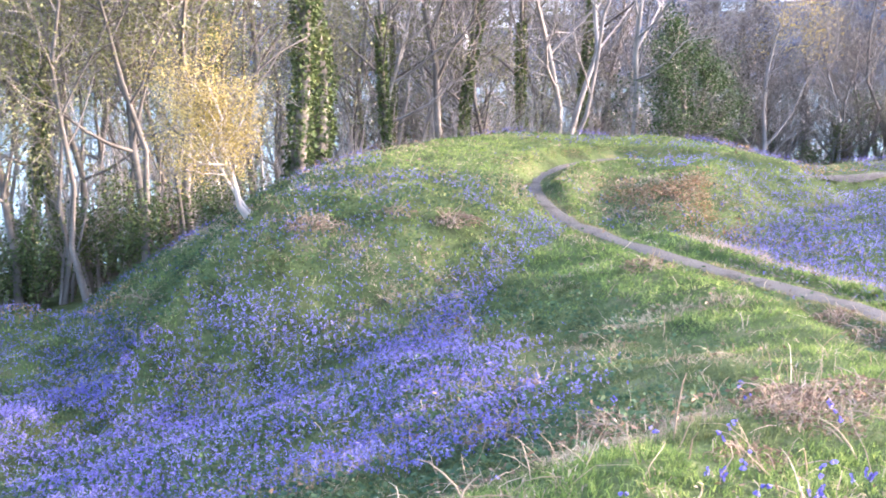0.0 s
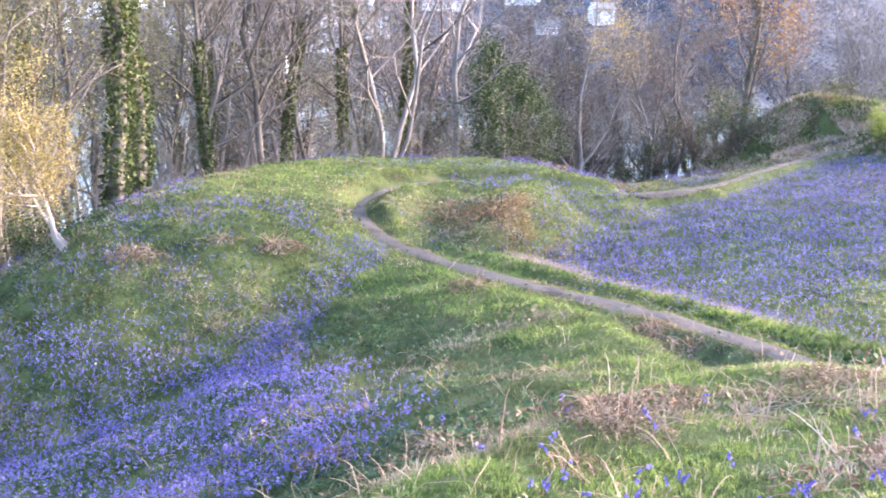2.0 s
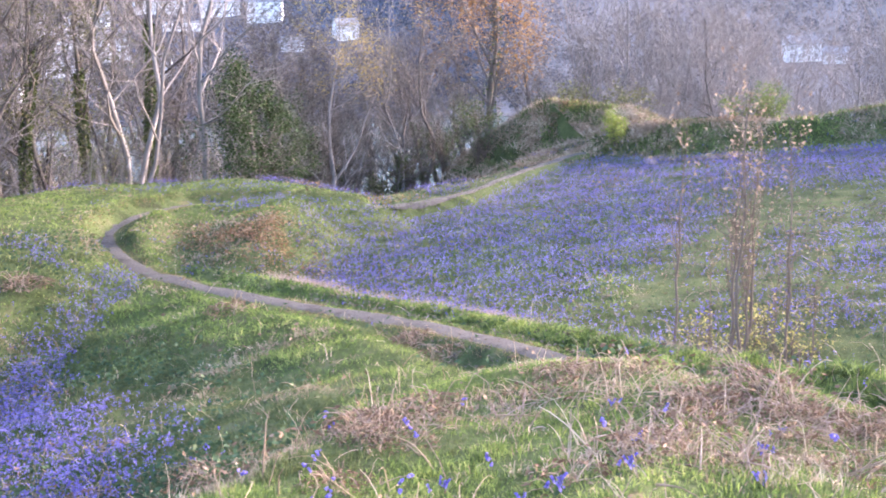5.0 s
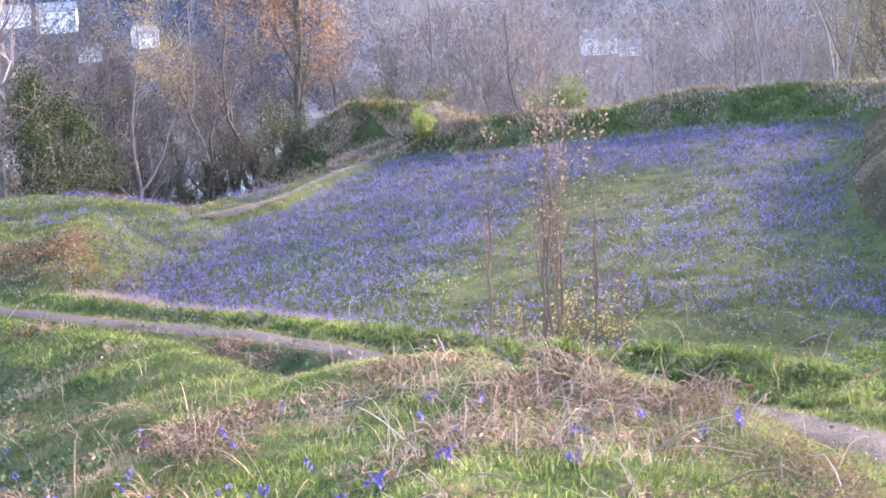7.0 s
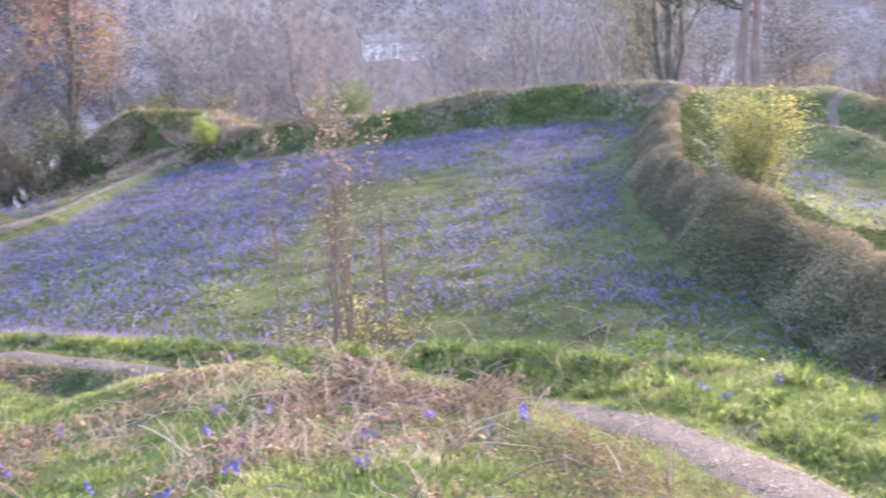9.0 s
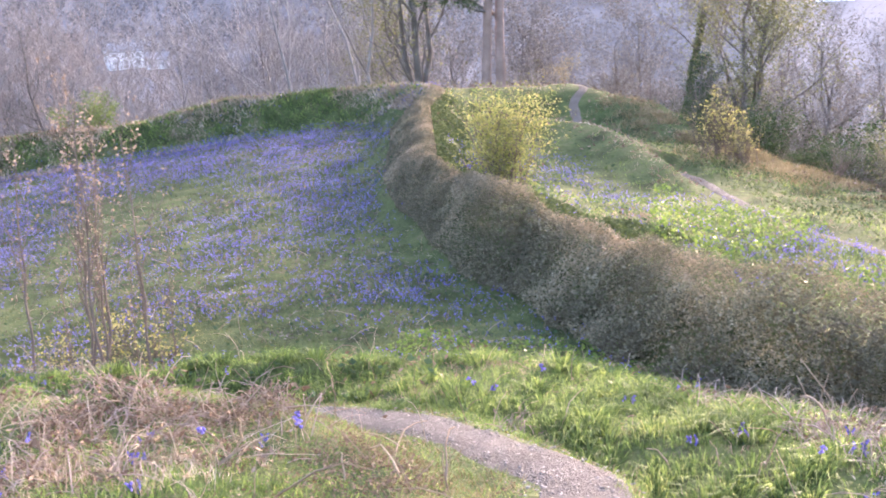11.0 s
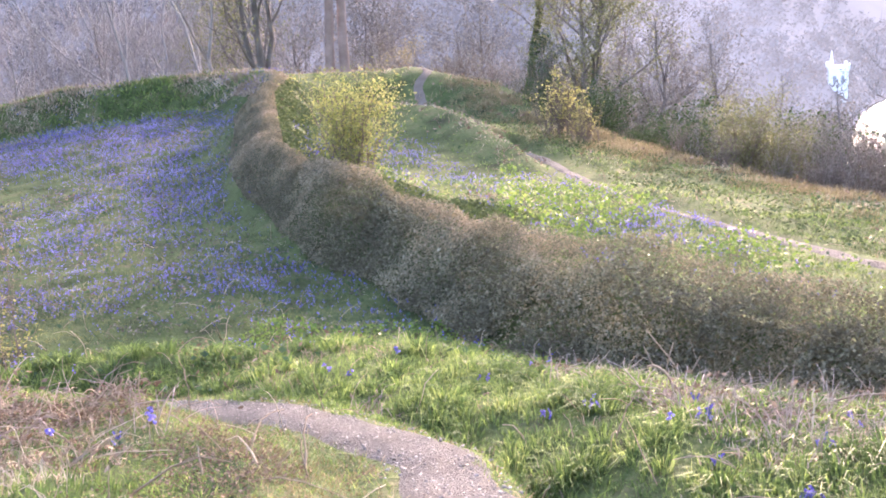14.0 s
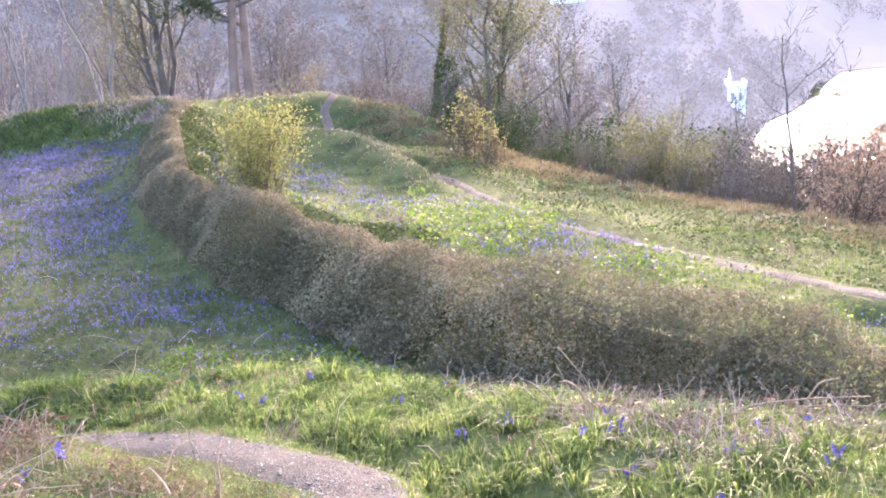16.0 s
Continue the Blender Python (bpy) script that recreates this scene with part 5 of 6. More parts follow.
blades("grass", q[:, 0], q[:, 1], gr.uniform(0.06, 0.16, 5200), gr.uniform(0.025, 0.05, 5200), gr.uniform(0.3, 1.2, 5200), M["grass"], "sunlit turf along the top of the far bank", 1)

# lime-green flowering plants behind the bramble bank
x, y = sector(20000, 14.0, 25, 62, 91)
d, _, s = along(x, y, HEDGE)
keep = (s > 0) & (d > 0.9) & (along(x, y, SIDE_PATH)[2] < 0) & (fbm(x, y, 1.5, 93) > 0.47) & (footpath_mask(x, y) > 0.6)
x, y = x[keep], y[keep]
pts = np.stack([x, y, ground(x, y) + gr.uniform(0.1, 0.3, len(x))], 1)
V, Q = leaf_cards(gr, pts, 0.06, 0.5, 0.7)
tagged(new("green_plants", mesh_np("green_plants", V, [Q], M["lime"])), "bright lime-green leafy plants beside the footpath", "plants", kind="stuff")

# darker green strip between the side path and the golden crest
x, y = sector(36000, 15.0, 33.0, 58, 91)
keep = (along(x, y, SIDE_PATH)[2] > 0) & (along(x, y, HUMMOCK)[0] > 0.9) & (inside(x, y, BOWL) < 1.0) & (footpath_mask(x, y) > 0.3) & (fbm(x, y, 1.2, 94) > 0.36) & (along(x, y, HEDGE)[2] > 0)
x, y = x[keep], y[keep]
pts = np.stack([x, y, ground(x, y) + gr.uniform(0.03, 0.17, len(x))], 1)
V, Q = leaf_cards(gr, pts, 0.06, 0.4, 0.5)
tagged(new("green_plants", mesh_np("green_plants", V, [Q], M["ivy"])), "dull green leafy plants beyond the side path", "plants", kind="stuff")

# lush low leaves at the foot of the bank, beside the brambles
x, y = sector(26000, 9.5, 17.5, 42, 74)
keep = (inside(x, y, [(8.6, 9.6), (12.0, 9.6), (13.0, 7.6), (11.4, 3.6), (9.2, 2.6)]) + 1.6 * (fbm(x, y, 1.6, 95) - 0.5) < -0.1) & (along(x, y, HEDGE)[0] > 1.0)
x, y = x[keep], y[keep]
pts = np.stack([x, y, ground(x, y) + gr.uniform(0.04, 0.16, len(x))], 1)
V, Q = leaf_cards(gr, pts, 0.05, 0.5, 0.7)
tagged(new("green_plants", mesh_np("green_plants", V, [Q], M["lime"])), "lush bright green low leaves at the bank's foot", "plants", kind="stuff")

# dead bracken: curled brown leaflets and thin stalks
x, y = cover(60000, 4.0, 47.0, 1.6)
keep = gr.random(len(x)) < brown(x, y) ** 2 * 0.6
x, y = x[keep], y[keep]
D = np.hypot(x, y)
pts = np.stack([x, y, ground(x, y) + gr.uniform(0.02, 0.22, len(x))], 1)
V, Q = leaf_cards(gr, pts, 0.032 + 0.0022 * D, 0.3, 0.45)
tagged(new("dead_bracken", mesh_np("dead_bracken", V, [Q], M["fern"])), "crumpled rust-brown dead bracken lying on the grass", "bracken", kind="stuff")


# rust-coloured fern slope, fern strip at the wood's edge and clumps on the mound's shoulder
fern_pts = []
for line, n, wide in (([(4.5, 27.9), (5.0, 26.4), (5.7, 25.0)], 2300, 0.5), ([(5.7, 28.2), (6.0, 26.8), (6.2, 25.6)], 1100, 0.3), ([(-11.5, 23.6), (-9.0, 23.4), (-6.8, 23.6)], 2600, 0.5), ([(-5.2, 21.5), (-3.9, 24.2)], 900, 0.3),
                      ([(21.4, 44.2), (22.4, 44.8)], 900, 0.5), ([(23.0, 36.6), (25.0, 35.0)], 700, 0.4), ([(8.4, 34.0), (12.0, 34.0)], 500, 0.3)):
    q = np.array(line)
    u = gr.random(n) * (len(q) - 1) * 0.999
    k = u.astype(int)
    c = q[k] * (1 - (u - k)[:, None]) + q[k + 1] * (u - k)[:, None] + gr.normal(size=(n, 2)) * wide
    c = c[fbm(c[:, 0], c[:, 1], 0.7, 72) > 0.42]
    fern_pts.append(np.stack([c[:, 0], c[:, 1], ground(c[:, 0], c[:, 1]) + gr.uniform(0.0, 0.16, len(c))], 1))
V, Q = leaf_cards(gr, np.concatenate(fern_pts), 0.07, 0.2, 0.35)
tagged(new("dead_bracken", mesh_np("dead_bracken", V, [Q], M["rust"])), "rust-orange dead bracken on slopes and at the wood's edge", "bracken", kind="stuff")


def stalks(n, D0, D1, length, radius, mat, name, label, need_brown=True, power=1.5, az0=-8, az1=91):
    x, y = cover(n, D0, D1, power, az0, az1)
    if need_brown:
        keep = gr.random(len(x)) < brown(x, y)
        x, y = x[keep], y[keep]
    m, k = len(x), 5
    s = np.linspace(0, 1, k)
    a, el = gr.uniform(0, 2 * np.pi, m), np.radians(gr.uniform(15, 85, m))
    d = np.stack([np.cos(a) * np.cos(el), np.sin(a) * np.cos(el), np.sin(el)], 1)
    L = length * gr.uniform(0.4, 1.3, m)
    base = np.stack([x, y, ground(x, y)], 1)
    P = base[:, None] + L[:, None, None] * (d[:, None] * s[:, None] + np.cumsum(gr.normal(size=(m, k, 3)) * 0.05, 1) * s[:, None] - np.array([0, 0, 0.35]) * (s ** 2.5)[:, None])
    R = np.outer(radius * gr.uniform(0.6, 1.4, m), 1 - 0.6 * s)
    V, Q = tubes(P, R, 4)
    tagged(new(name, mesh_np(name, V, [Q], mat)), label, "stalks", kind="stuff")


stalks(2200, 4.0, 14.0, 0.34, 0.0032, M["straw"], "dry_stalks", "thin pale broken bracken stalks")
stalks(1300, 5.0, 30.0, 0.42, 0.005, M["straw"], "dry_stalks", "thin pale dead stems standing in the grass", False, 1.6)

stalks(3600, 5.2, 9.2, 0.30, 0.0036, M["pink"], "dry_stalks", "tangle of pinkish dead bracken stalks on the bank", True, 1.0, 55, 91)
stalks(800, 3.4, 8.0, 0.3, 0.0034, M["pink"], "dry_stalks", "pinkish broken bracken stalks on the lobe", True, 1.0, 18, 50)

# dry turf along the path's edges
n = 9000
i = gr.integers(0, int(len(FOOT_C) * 0.42), n)
v = gr.choice([-1.0, 1.0], n) * (0.24 + np.abs(gr.normal(size=n)) * 0.10)
q = FOOT_C[i] + FOOT_S[i] * v[:, None] + gr.uniform(-0.06, 0.06, (n, 2))
q = q[(np.hypot(q[:, 0], q[:, 1]) > 2.0) & (vnoise(q[:, 0], q[:, 1], 0.35, 57) > 0.35)]
D = np.hypot(q[:, 0], q[:, 1])
blades("dry_grass", q[:, 0], q[:, 1], gr.uniform(0.015, 0.06, len(q)) * (1 + 0.04 * D), gr.uniform(0.004, 0.009, len(q)) * (1 + 0.08 * D), gr.uniform(0.3, 1.3, len(q)), M["golden"], "short worn grass along the footpath's edges", 1)

# near bluebell plants with nodding bells
x, y = sector(5200, 3.4, 10.5, 2, 90, 1.2)
clump = fbm(x, y, 0.55, 66, 2)
bank_d = along(x, y, BANK)[0]
keep = (footpath_mask(x, y) > 0.7) & (clump > 0.69 - 0.04 * (bank_d < 1.0)) & (gr.random(len(x)) < 0.07)
x, y = x[keep], y[keep]
m, k = len(x), 5
s = np.linspace(0, 1, k)
a = gr.uniform(0, 2 * np.pi, m)
H = gr.uniform(0.14, 0.25, m)
nod = np.stack([np.cos(a), np.sin(a)], 1) * (H * 0.35)[:, None]
base = np.stack([x, y, ground(x, y)], 1)
P = np.stack([base[:, None, 0] + nod[:, :1] * s ** 3, base[:, None, 1] + nod[:, 1:] * s ** 3, base[:, None, 2] + H[:, None] * (s - 0.12 * s ** 4)], 2)
V1, Q1 = tubes(P, np.full((m, k), 0.0022), 3)
tagged(new("bluebell_stems", mesh_np("bluebell_stems", V1, [Q1], M["bellleaf"])), "green nodding bluebell stems near the path", "bluebells", kind="stuff")
per = 6
f = 0.55 + 0.45 * gr.random((m, per))
j = np.minimum((f * (k - 1)).astype(int), k - 2)
fr = (f * (k - 1) - j)[..., None]
rows = np.arange(m)[:, None]
c = (P[rows, j] * (1 - fr) + P[rows, j + 1] * fr).reshape(-1, 3)
ang2 = gr.uniform(0, 2 * np.pi, len(c))
d = np.stack([np.cos(ang2) * 0.75, np.sin(ang2) * 0.75, np.full(len(c), -0.65)], 1)
BP = c[:, None] + d[:, None] * np.array([0.004, 0.012, 0.024])[:, None]
BR = np.tile(np.array([0.004, 0.0075, 0.0105]), (len(c), 1))
V2, Q2 = tubes(BP, BR, 4)
tagged(new("bluebells", mesh_np("bluebells", V2, [Q2], M["bell_near"], True)), "nodding violet-blue bluebells near the path", "bluebells", kind="stuff")

# stones in the trodden earth
n = 4200
i = gr.integers(0, int(len(FOOT_C) * 0.2), n)
v = gr.normal(size=n).clip(-1.8, 1.8) * 0.13
q = FOOT_C[i] + FOOT_S[i] * v[:, None] + gr.uniform(-0.08, 0.08, (n, 2))
s = 0.004 + 0.010 * gr.random(n) ** 3
octa = np.array([(1, 0, 0), (0, 1, 0), (-1, 0, 0), (0, -1, 0), (0, 0, 0.35), (0, 0, -0.5)])
tri = np.array([(0, 1, 4), (1, 2, 4), (2, 3, 4), (3, 0, 4), (1, 0, 5), (2, 1, 5), (3, 2, 5), (0, 3, 5)])
c = np.stack([q[:, 0], q[:, 1], ground(q[:, 0], q[:, 1]) + 0.021], 1)
V = c[:, None] + (octa + gr.normal(size=(n, 6, 3)) * 0.25) * s[:, None, None]
tagged(new("gravel", mesh_np("gravel", V.reshape(-1, 3), [(np.arange(n)[:, None, None] * 6 + tri).reshape(-1, 3)], M["stone"])), "small pale stones in the trodden path", "gravel", kind="stuff")

# ---- bramble bank ----
hedge = thing("bramble_hedge", "long low bank overgrown with brown and green brambles", "hedge")
line = np.array(HEDGE)
seg = np.concatenate([[0], np.cumsum(np.hypot(*np.diff(line[:, :2], axis=0).T))])


def hedge_shell(n, lo, hi):
    """Places on the bank's overgrown skin; lo, hi: from the bowl's side (-1) over the crest to the far side (1)."""
    s = gr.random(n) ** 1.6 * seg[-1]
    c = np.stack([np.interp(s, seg, line[:, i]) for i in range(3)], 1)
    c2 = np.stack([np.interp(s + 0.1, seg, line[:, i]) for i in range(2)], 1)
    d = c2 - c[:, :2]
    d /= np.linalg.norm(d, axis=1)[:, None] + 1e-9
    side = np.stack([d[:, 1], -d[:, 0]], 1)
    phi = gr.uniform(lo, hi, n)
    lump = 0.35 + 1.3 * fbm(s, phi * 1.3, 0.55, 96)
    thin = 1 - 0.5 * smooth(12, 21, s)
    off = phi * (1.25 - 0.35 * smooth(11, 20, s)) * (0.85 + 0.35 * vnoise(s, np.sign(phi) * 7, 1.6, 97))
    q = c[:, :2] + side * off[:, None]
    hump = 0.46 * smooth(0.40, 0.70, vnoise(s, s * 0, 2.2, 99)) * smooth(1.0, 0.3, np.abs(phi)) * smooth(19, 13, s)
    swell = (0.30 + 0.10 * smooth(0.0, -0.3, phi)) * fbm(s, phi * 1.5, 0.9, 101, 2) * thin
    z = ground(q[:, 0], q[:, 1]) + (gr.uniform(0.0, 0.16, n) * lump * thin + (swell + hump) * gr.random(n) ** 0.4) * (1 - 0.5 * np.abs(phi) ** 3)
    return np.stack([q[:, 0], q[:, 1], z], 1), s, phi


pts, s_h, phi = hedge_shell(200000, -1.0, 0.24)
tone = fbm(s_h, phi * 1.4, 0.8, 103, 2) + 0.42 * smooth(-0.32, 0.05, phi) + 0.3 * smooth(11, 20, s_h) + gr.normal(size=len(pts)) * 0.12
for sel, mat, name, size, label in ((tone < 0.66, "bramble_green", "foliage", 0.046, "dull green bramble and ivy leaves"), (tone >= 0.66, "bramble", "dead_growth", 0.05, "dry brown growth along the crest")):
    V, Q = leaf_cards(gr, pts[sel], size, 0.1, 0.6 if name == "foliage" else 0.3)
    part(name, mesh_np(name, V, [Q], M[mat]), hedge, label)
pts, s_h, phi = hedge_shell(30000, 0.25, 1.3)
pts = pts[(s_h > 12) & (fbm(s_h, phi, 0.8, 105, 2) > 0.3)]
V, Q = leaf_cards(gr, pts, 0.075, 0.2, 0.4)
part("back_growth", mesh_np("back_growth", V, [Q], M["ivy"]), hedge, "dull green low growth on the far side")
pts, s_h, phi = hedge_shell(60, -1.0, 0.6)
s = np.linspace(0, 1, 7)
for p in pts:
    a, L = gr.uniform(0, 2 * np.pi), gr.uniform(0.3, 0.8)
    P = p + np.stack([np.cos(a) * L * s, np.sin(a) * L * s, L * (0.9 * s - s ** 2)], 1) + np.cumsum(gr.normal(size=(7, 3)) * 0.015, 0)
    V, Q = tubes(P[None], np.full((1, 7), 0.004), 4)
    part("cane", mesh_np("cane", V, [Q], M["stem"], True), hedge)

# ---- single plants close to the camera ----
gp = np.random.default_rng(123)


def spike(name, base, H, a, parent, bells=8):
    """A bluebell stem that nods at the tip, with its bells."""
    k = 6
    s = np.linspace(0, 1, k)
    P = base + np.stack([np.cos(a) * H * 0.22 * s ** 3, np.sin(a) * H * 0.22 * s ** 3, H * (s - 0.15 * s ** 4)], 1)
    v1, q1 = tubes(P[None], np.full((1, k), 0.0024), 4)
    f = np.linspace(0.55, 1.0, bells) * (k - 1) * 0.999
    j = f.astype(int)
    c = P[j] * (1 - (f - j)[:, None]) + P[j + 1] * (f - j)[:, None]
    b = a + gp.normal(size=bells) * 1.0
    d = np.stack([np.cos(b) * 0.7, np.sin(b) * 0.7, np.full(bells, -0.6)], 1)
    v2, q2 = tubes(c[:, None] + d[:, None] * np.array([0.003, 0.010, 0.020, 0.026])[:, None], np.tile([0.003, 0.0072, 0.008, 0.0125], (bells, 1)), 6)
    V, Q = join([(v1, q1), (v2, q2)])
    me = mesh_np(name, V, [Q], M["bellleaf"], True)
    me.materials.append(M["bell_near"])
    me.polygons.foreach_set("material_index", (np.arange(len(Q)) >= len(q1)).astype(np.int32))
    return part(name, me, parent)


def bluebell_clump(n):
    ob = thing("bluebell_clump", "clump of nodding violet-blue bluebells in the grass", "bluebell", "bluebell clumps near the path")
    for i in range(n):
        spike("flower_spike", np.append(gp.normal(size=2) * 0.05, 0), gp.uniform(0.17, 0.26), gp.uniform(0, 6.28), ob)
    m, k = 16, 5
    s = np.linspace(0, 1, k)
    a = gp.uniform(0, 2 * np.pi, m)
    L = gp.uniform(0.14, 0.24, m)
    mid = np.stack([np.outer(np.cos(a) * L, s), np.outer(np.sin(a) * L, s), np.outer(L, 0.9 * s - 0.75 * s ** 2)], 2)
    sd = np.stack([-np.sin(a), np.cos(a), np.zeros(m)], 1)[:, None] * (0.007 * (1 - 0.85 * s ** 2))[None, :, None]
    V = np.concatenate([mid - sd, mid + sd], 1)
    i = np.arange(m)[:, None, None] * 2 * k
    j = np.arange(k - 1)[None, :, None]
    Q = (i + np.concatenate([j, j + 1, j + 1 + k, j + k], 2)).reshape(-1, 4)
    part("foliage", mesh_np("foliage", V.reshape(-1, 3), [Q], M["bellleaf"], True), ob)
    return ob


def bracken_clump(seed):
    g = np.random.default_rng(seed)
    ob = thing("bracken_clump", "collapsed clump of dead brown bracken with pale stalks", "bracken", "dead bracken clumps")
    for i in range(13):
        k = 6
        s = np.linspace(0, 1, k)
        a, L, el = g.uniform(0, 6.28), g.uniform(0.18, 0.42), radians(g.uniform(10, 70))
        P = np.append(g.normal(size=2) * 0.07, 0) + L * (np.outer(s, [math.cos(a) * math.cos(el), math.sin(a) * math.cos(el), math.sin(el)]) - np.outer(s ** 2.2, [0, 0, 0.45]) + np.cumsum(g.normal(size=(k, 3)) * 0.04, 0) * s[:, None])
        P[:, 2] = np.maximum(P[:, 2], 0.0) + 0.03
        V, Q = tubes(P[None], (0.0042 * (1 - 0.6 * s))[None], 5)
        part("stalk", mesh_np("stalk", V, [Q], M["straw"], True), ob)
    r = np.sqrt(g.random(120)) * 0.28
    a = g.uniform(0, 6.28, 120)
    pts = np.stack([np.cos(a) * r, np.sin(a) * r, 0.02 + 0.16 * g.random(120) * (1 - r / 0.36)], 1)
    V, Q = leaf_cards(g, pts, 0.045, 0.3, 0.35)
    part("fronds", mesh_np("fronds", V, [Q], M["fern"]), ob, "crumpled pale brown fronds")
    return ob


def spread(ob, spots, size=1.0):
    for i, (x, y, sc) in enumerate(spots):
        m = pose(x, y, ground_at(x, y) - 0.01, 0, 0, gp.uniform(0, 360)) @ Matrix.Scale(sc * size, 4)
        if i:
            copy_thing(ob, m)
        else:
            first = m
    ob.matrix_basis = first


spread(bluebell_clump(6), [(6.55, 2.75, 1.0), (6.35, 3.0, 0.8), (6.3, 1.95, 1.1), (5.35, 1.15, 1.0), (6.0, 1.2, 0.9), (2.35, 4.55, 1.0), (2.75, 4.6, 0.9), (1.7, 4.9, 0.9), (3.1, 5.1, 0.8), (3.6, 4.7, 0.8), (6.5, 10.6, 1.2), (3.2, 4.2, 0.8)], 0.6)
spread(bluebell_clump(4), [(6.8, 2.2, 0.9), (5.7, 1.7, 0.8), (5.9, 0.7, 1.0), (6.6, 1.2, 0.9), (2.1, 4.4, 0.9), (2.0, 5.2, 0.9), (1.3, 5.2, 0.9), (3.9, 5.0, 0.7), (3.6, 6.3, 0.8), (7.2, 3.9, 0.9), (4.2, 4.4, 0.7), (1.5, 4.5, 0.9)], 0.6)
spread(bracken_clump(1), [(1.13, 13.5, 1.0), (2.07, 6.6, 0.9), (4.35, 7.3, 1.1), (0.2, 22.3, 1.4), (2.9, 4.8, 1.0), (4.5, 5.9, 1.2), (5.0, 5.2, 1.0), (7.1, 2.65, 1.0), (6.5, 1.6, 1.0), (4.5, 6.2, 1.1), (3.2, 5.4, 0.8), (3.4, 7.2, 0.9), (-0.9, 22.1, 1.5)])
spread(bracken_clump(2), [(1.5, 9.4, 1.0), (2.5, 6.95, 1.0), (3.7, 7.0, 0.9), (2.5, 4.7, 0.9), (3.55, 5.3, 1.0), (4.5, 5.0, 1.0), (4.25, 5.25, 0.9), (6.9, 2.2, 1.0), (3.95, 5.9, 1.1), (5.3, 15.4, 1.2), (7.2, 1.2, 1.2), (6.9, 0.8, 1.0), (7.6, 3.6, 0.9), (-6.0, 23.1, 1.6)])

spread(bracken_clump(3), [(7.4, 1.0, 1.1), (7.7, 1.7, 1.2), (7.3, 2.1, 1.0), (7.9, 2.4, 1.1), (7.0, 0.4, 1.1), (7.6, 0.2, 1.2), (8.0, 3.2, 1.0), (7.5, 3.1, 1.0), (3.0, 3.4, 0.9), (3.7, 4.2, 1.0), (3.3, 4.5, 0.9), (4.4, 5.5, 0.9), (2.4, 3.9, 0.8), (3.9, 4.9, 0.8), (6.4, 0.6, 0.9), (8.2, 1.2, 1.1)])


def bracken_heap(seed):
    g = np.random.default_rng(seed)
    ob = thing("bracken_heap", "heap of collapsed brown bracken with long bleached stalks", "bracken", "dead bracken heaps")
    k = 7
    s = np.linspace(0, 1, k)
    for i in range(16):
        a, L, el = g.uniform(0, 6.28), g.uniform(0.25, 0.62), radians(g.uniform(15, 80))
        P = np.append(g.normal(size=2) * 0.12, 0) + L * (np.outer(s, [math.cos(a) * math.cos(el), math.sin(a) * math.cos(el), math.sin(el)]) - np.outer(s ** 2.4, [0, 0, 0.5]) + np.cumsum(g.normal(size=(k, 3)) * 0.035, 0) * s[:, None])
        P[:, 2] = np.maximum(P[:, 2], 0.0) + 0.02
        V, Q = tubes(P[None], (0.0048 * (1 - 0.6 * s))[None], 5)
        part("stalk", mesh_np("stalk", V, [Q], M["straw" if i % 3 else "pink"], True), ob)
    r = np.sqrt(g.random(420)) * 0.36
    a = g.uniform(0, 6.28, 420)
    pts = np.stack([np.cos(a) * r * 1.2, np.sin(a) * r, 0.01 + 0.2 * g.random(420) * (1 - r / 0.4)], 1)
    V, Q = leaf_cards(g, pts, 0.05, 0.3, 0.3)
    part("fronds", mesh_np("fronds", V, [Q], M["fern"]), ob, "crumpled brown fronds")
    return ob


spread(bracken_heap(11), [(1.11, 13.66, 1.0), (1.53, 9.8, 0.9), (2.2, 7.1, 0.9), (5.39, 15.3, 1.2), (0.17, 22.3, 1.5), (2.75, 7.5, 0.9), (4.0, 7.6, 0.8), (4.06, 5.9, 0.7), (3.15, 5.0, 0.6), (4.4, 5.4, 0.7), (-2.4, 21.6, 1.4)])
spread(bracken_heap(12), [(0.6, 11.0, 1.0), (2.15, 6.5, 0.8), (1.6, 5.66, 0.7), (5.43, 14.1, 1.1), (0.36, 9.1, 0.8), (2.33, 7.45, 0.8), (3.5, 19.6, 1.2), (4.45, 4.9, 0.6), (3.8, 5.66, 0.7), (4.9, 5.2, 0.6), (-4.4, 22.6, 1.5), (7.5, 1.9, 0.8), (7.3, 0.9, 0.9)])


def dry_stem(label, x, y, turn, lines, r):
    """Bare dead stems; lines: points of each in metres from the foot."""
    ob = thing("dry_stem", label, "stem", "", pose(x, y, ground_at(x, y), 0, 0, turn))
    for pts in lines:
        p = np.array(pts, float)
        u = np.linspace(0, len(p) - 1, 12)
        P = np.stack([np.interp(u, np.arange(len(p)), p[:, i]) for i in range(3)], 1)
        P[1:-1] = (P[:-2] + 2 * P[1:-1] + P[2:]) / 4
        V, Q = tubes(P[None], (r * np.linspace(1.1, 0.7, 12))[None], 6)
        part("stalk", mesh_np("stalk", V, [Q], M["straw"], True), ob)


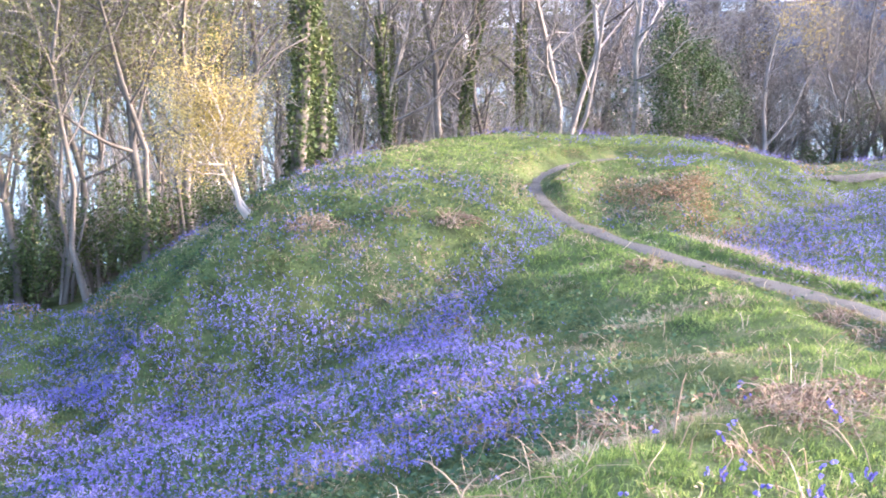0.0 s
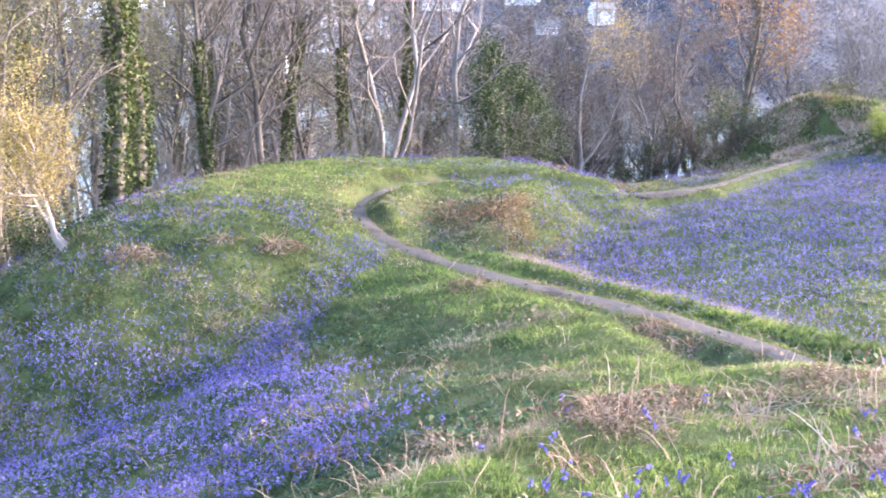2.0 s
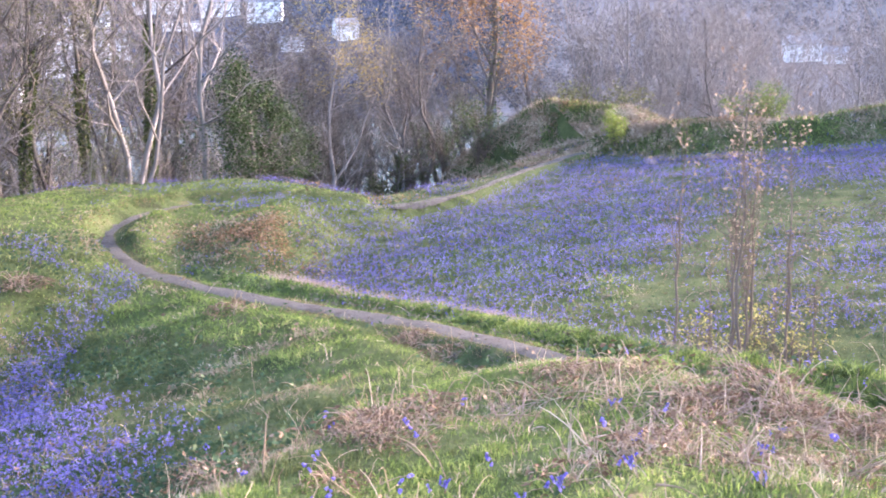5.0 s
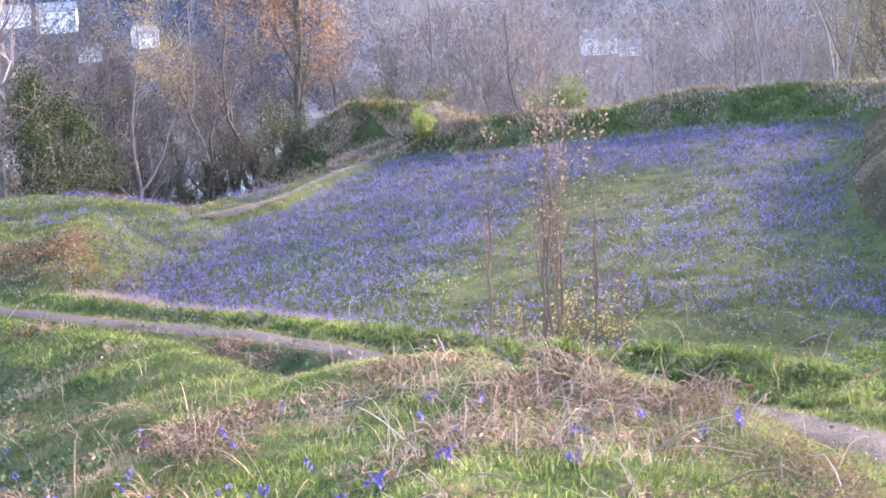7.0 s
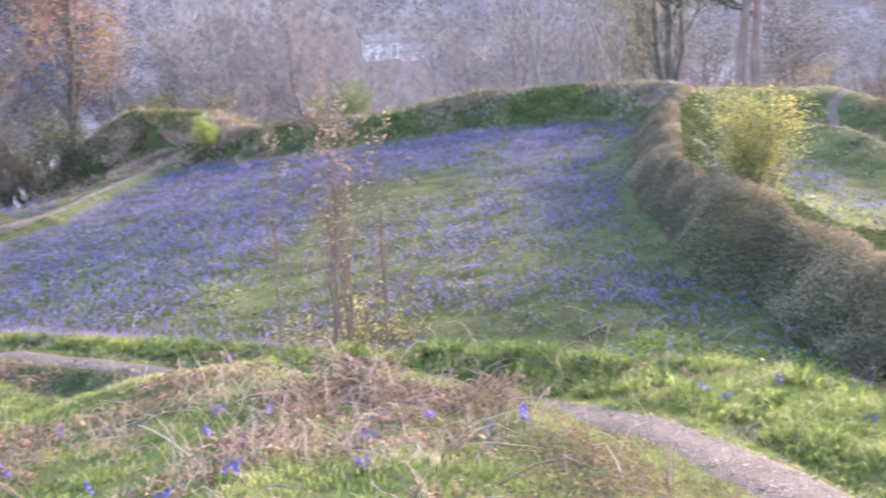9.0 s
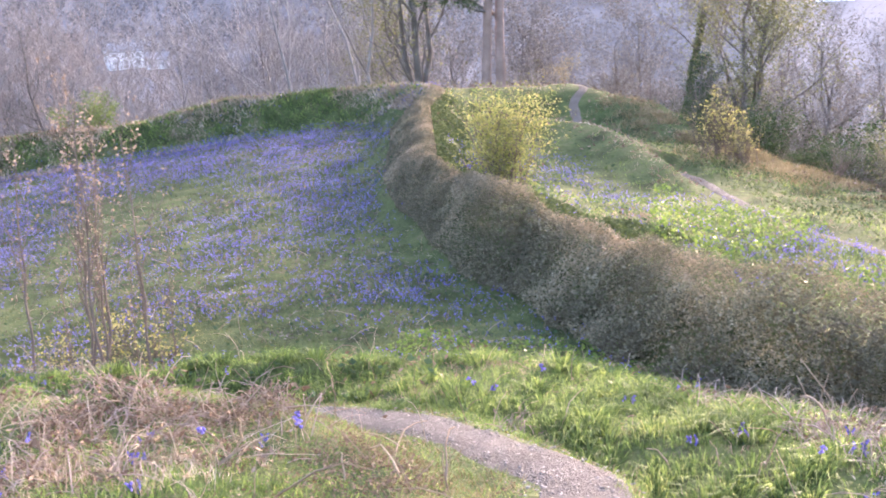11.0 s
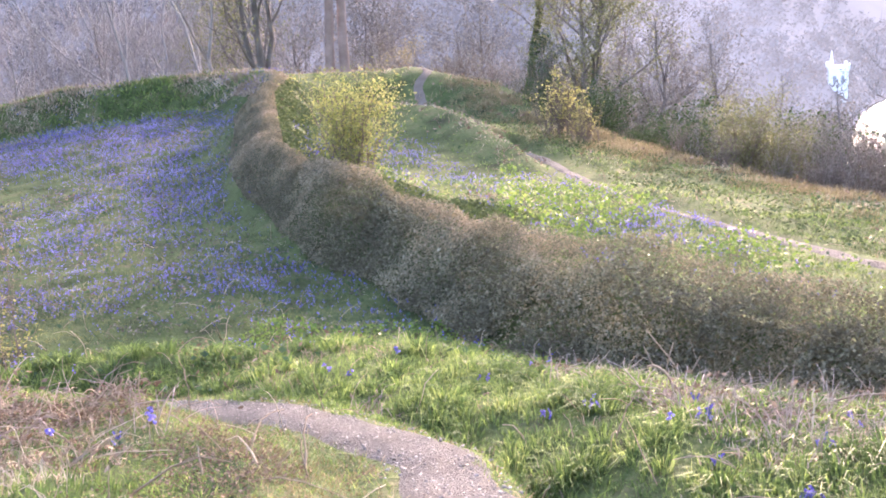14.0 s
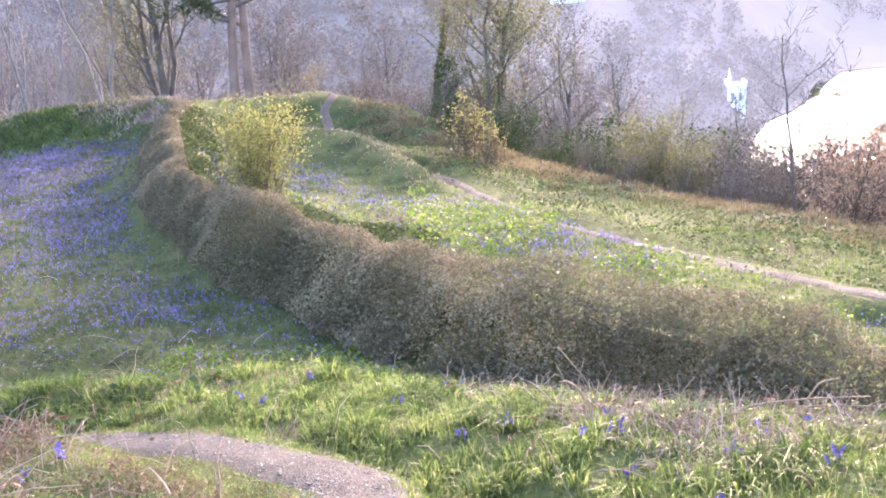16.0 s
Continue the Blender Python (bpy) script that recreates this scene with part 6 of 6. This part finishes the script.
dry_stem("thick pale curved dead stem on the bank", 6.95, 2.4, -70, [[(0, 0, -0.02), (0.02, 0, 0.12), (-0.03, 0, 0.22), (-0.10, 0, 0.27), (-0.15, 0, 0.26)]], 0.009)
dry_stem("forked pale dead stems leaning in the grass", 2.95, 6.4, -22, [[(-0.05, 0, 0.0), (0.12, 0.05, 0.16), (0.30, 0.05, 0.27)], [(0.08, 0, 0.0), (0.18, 0.03, 0.14), (0.27, 0.05, 0.26)], [(-0.12, 0, 0.10), (0.05, 0.03, 0.09), (0.16, 0.03, 0.08)], [(-0.1, 0, 0.1), (-0.06, -0.02, 0.04), (0.0, -0.03, -0.02)]], 0.005)
dry_stem("angled broken pale stem in the grass", 3.45, 6.5, -22, [[(0, 0, -0.02), (0.0, 0, 0.10), (0.10, 0, 0.11)]], 0.004)
dry_stem("thin branching dead stems at the foot of the bank", 8.3, 2.9, -70, [[(0.15, 0, -0.1), (0.05, 0, 0.25), (-0.18, 0, 0.55)], [(0.12, 0, -0.1), (-0.1, 0, 0.2), (-0.2, 0, 0.42)], [(-0.05, 0, 0.12), (-0.02, 0, 0.3), (0.02, 0, 0.45)], [(0.1, 0, 0.1), (0.22, 0, 0.35)]], 0.006)
dry_stem("tangled pale bramble stems on the bank", 6.9, 1.1, -75, [[(-0.5, 0, 0.02), (-0.2, 0.05, 0.14), (0.1, 0, 0.20), (0.45, 0, 0.22)], [(-0.3, 0, 0.0), (0.0, 0.05, 0.10), (0.3, 0, 0.08)], [(0.1, 0, 0.2), (0.16, 0, 0.30), (0.28, 0, 0.33)], [(-0.1, 0, 0.0), (0.1, 0.1, 0.12), (0.5, 0.1, 0.12)]], 0.006)
dry_stem("tall thin pale stalk standing on the mound", 4.3, 5.5, 0, [[(0, 0, 0), (-0.03, 0, 0.2), (-0.10, 0, 0.42)]], 0.004)
dry_stem("tall thin pale stalks standing on the mound", 4.9, 5.0, 0, [[(0, 0, 0), (0.0, 0, 0.12), (-0.02, 0, 0.22)], [(0.06, 0, 0), (0.05, 0, 0.1), (0.08, 0, 0.2)]], 0.004)
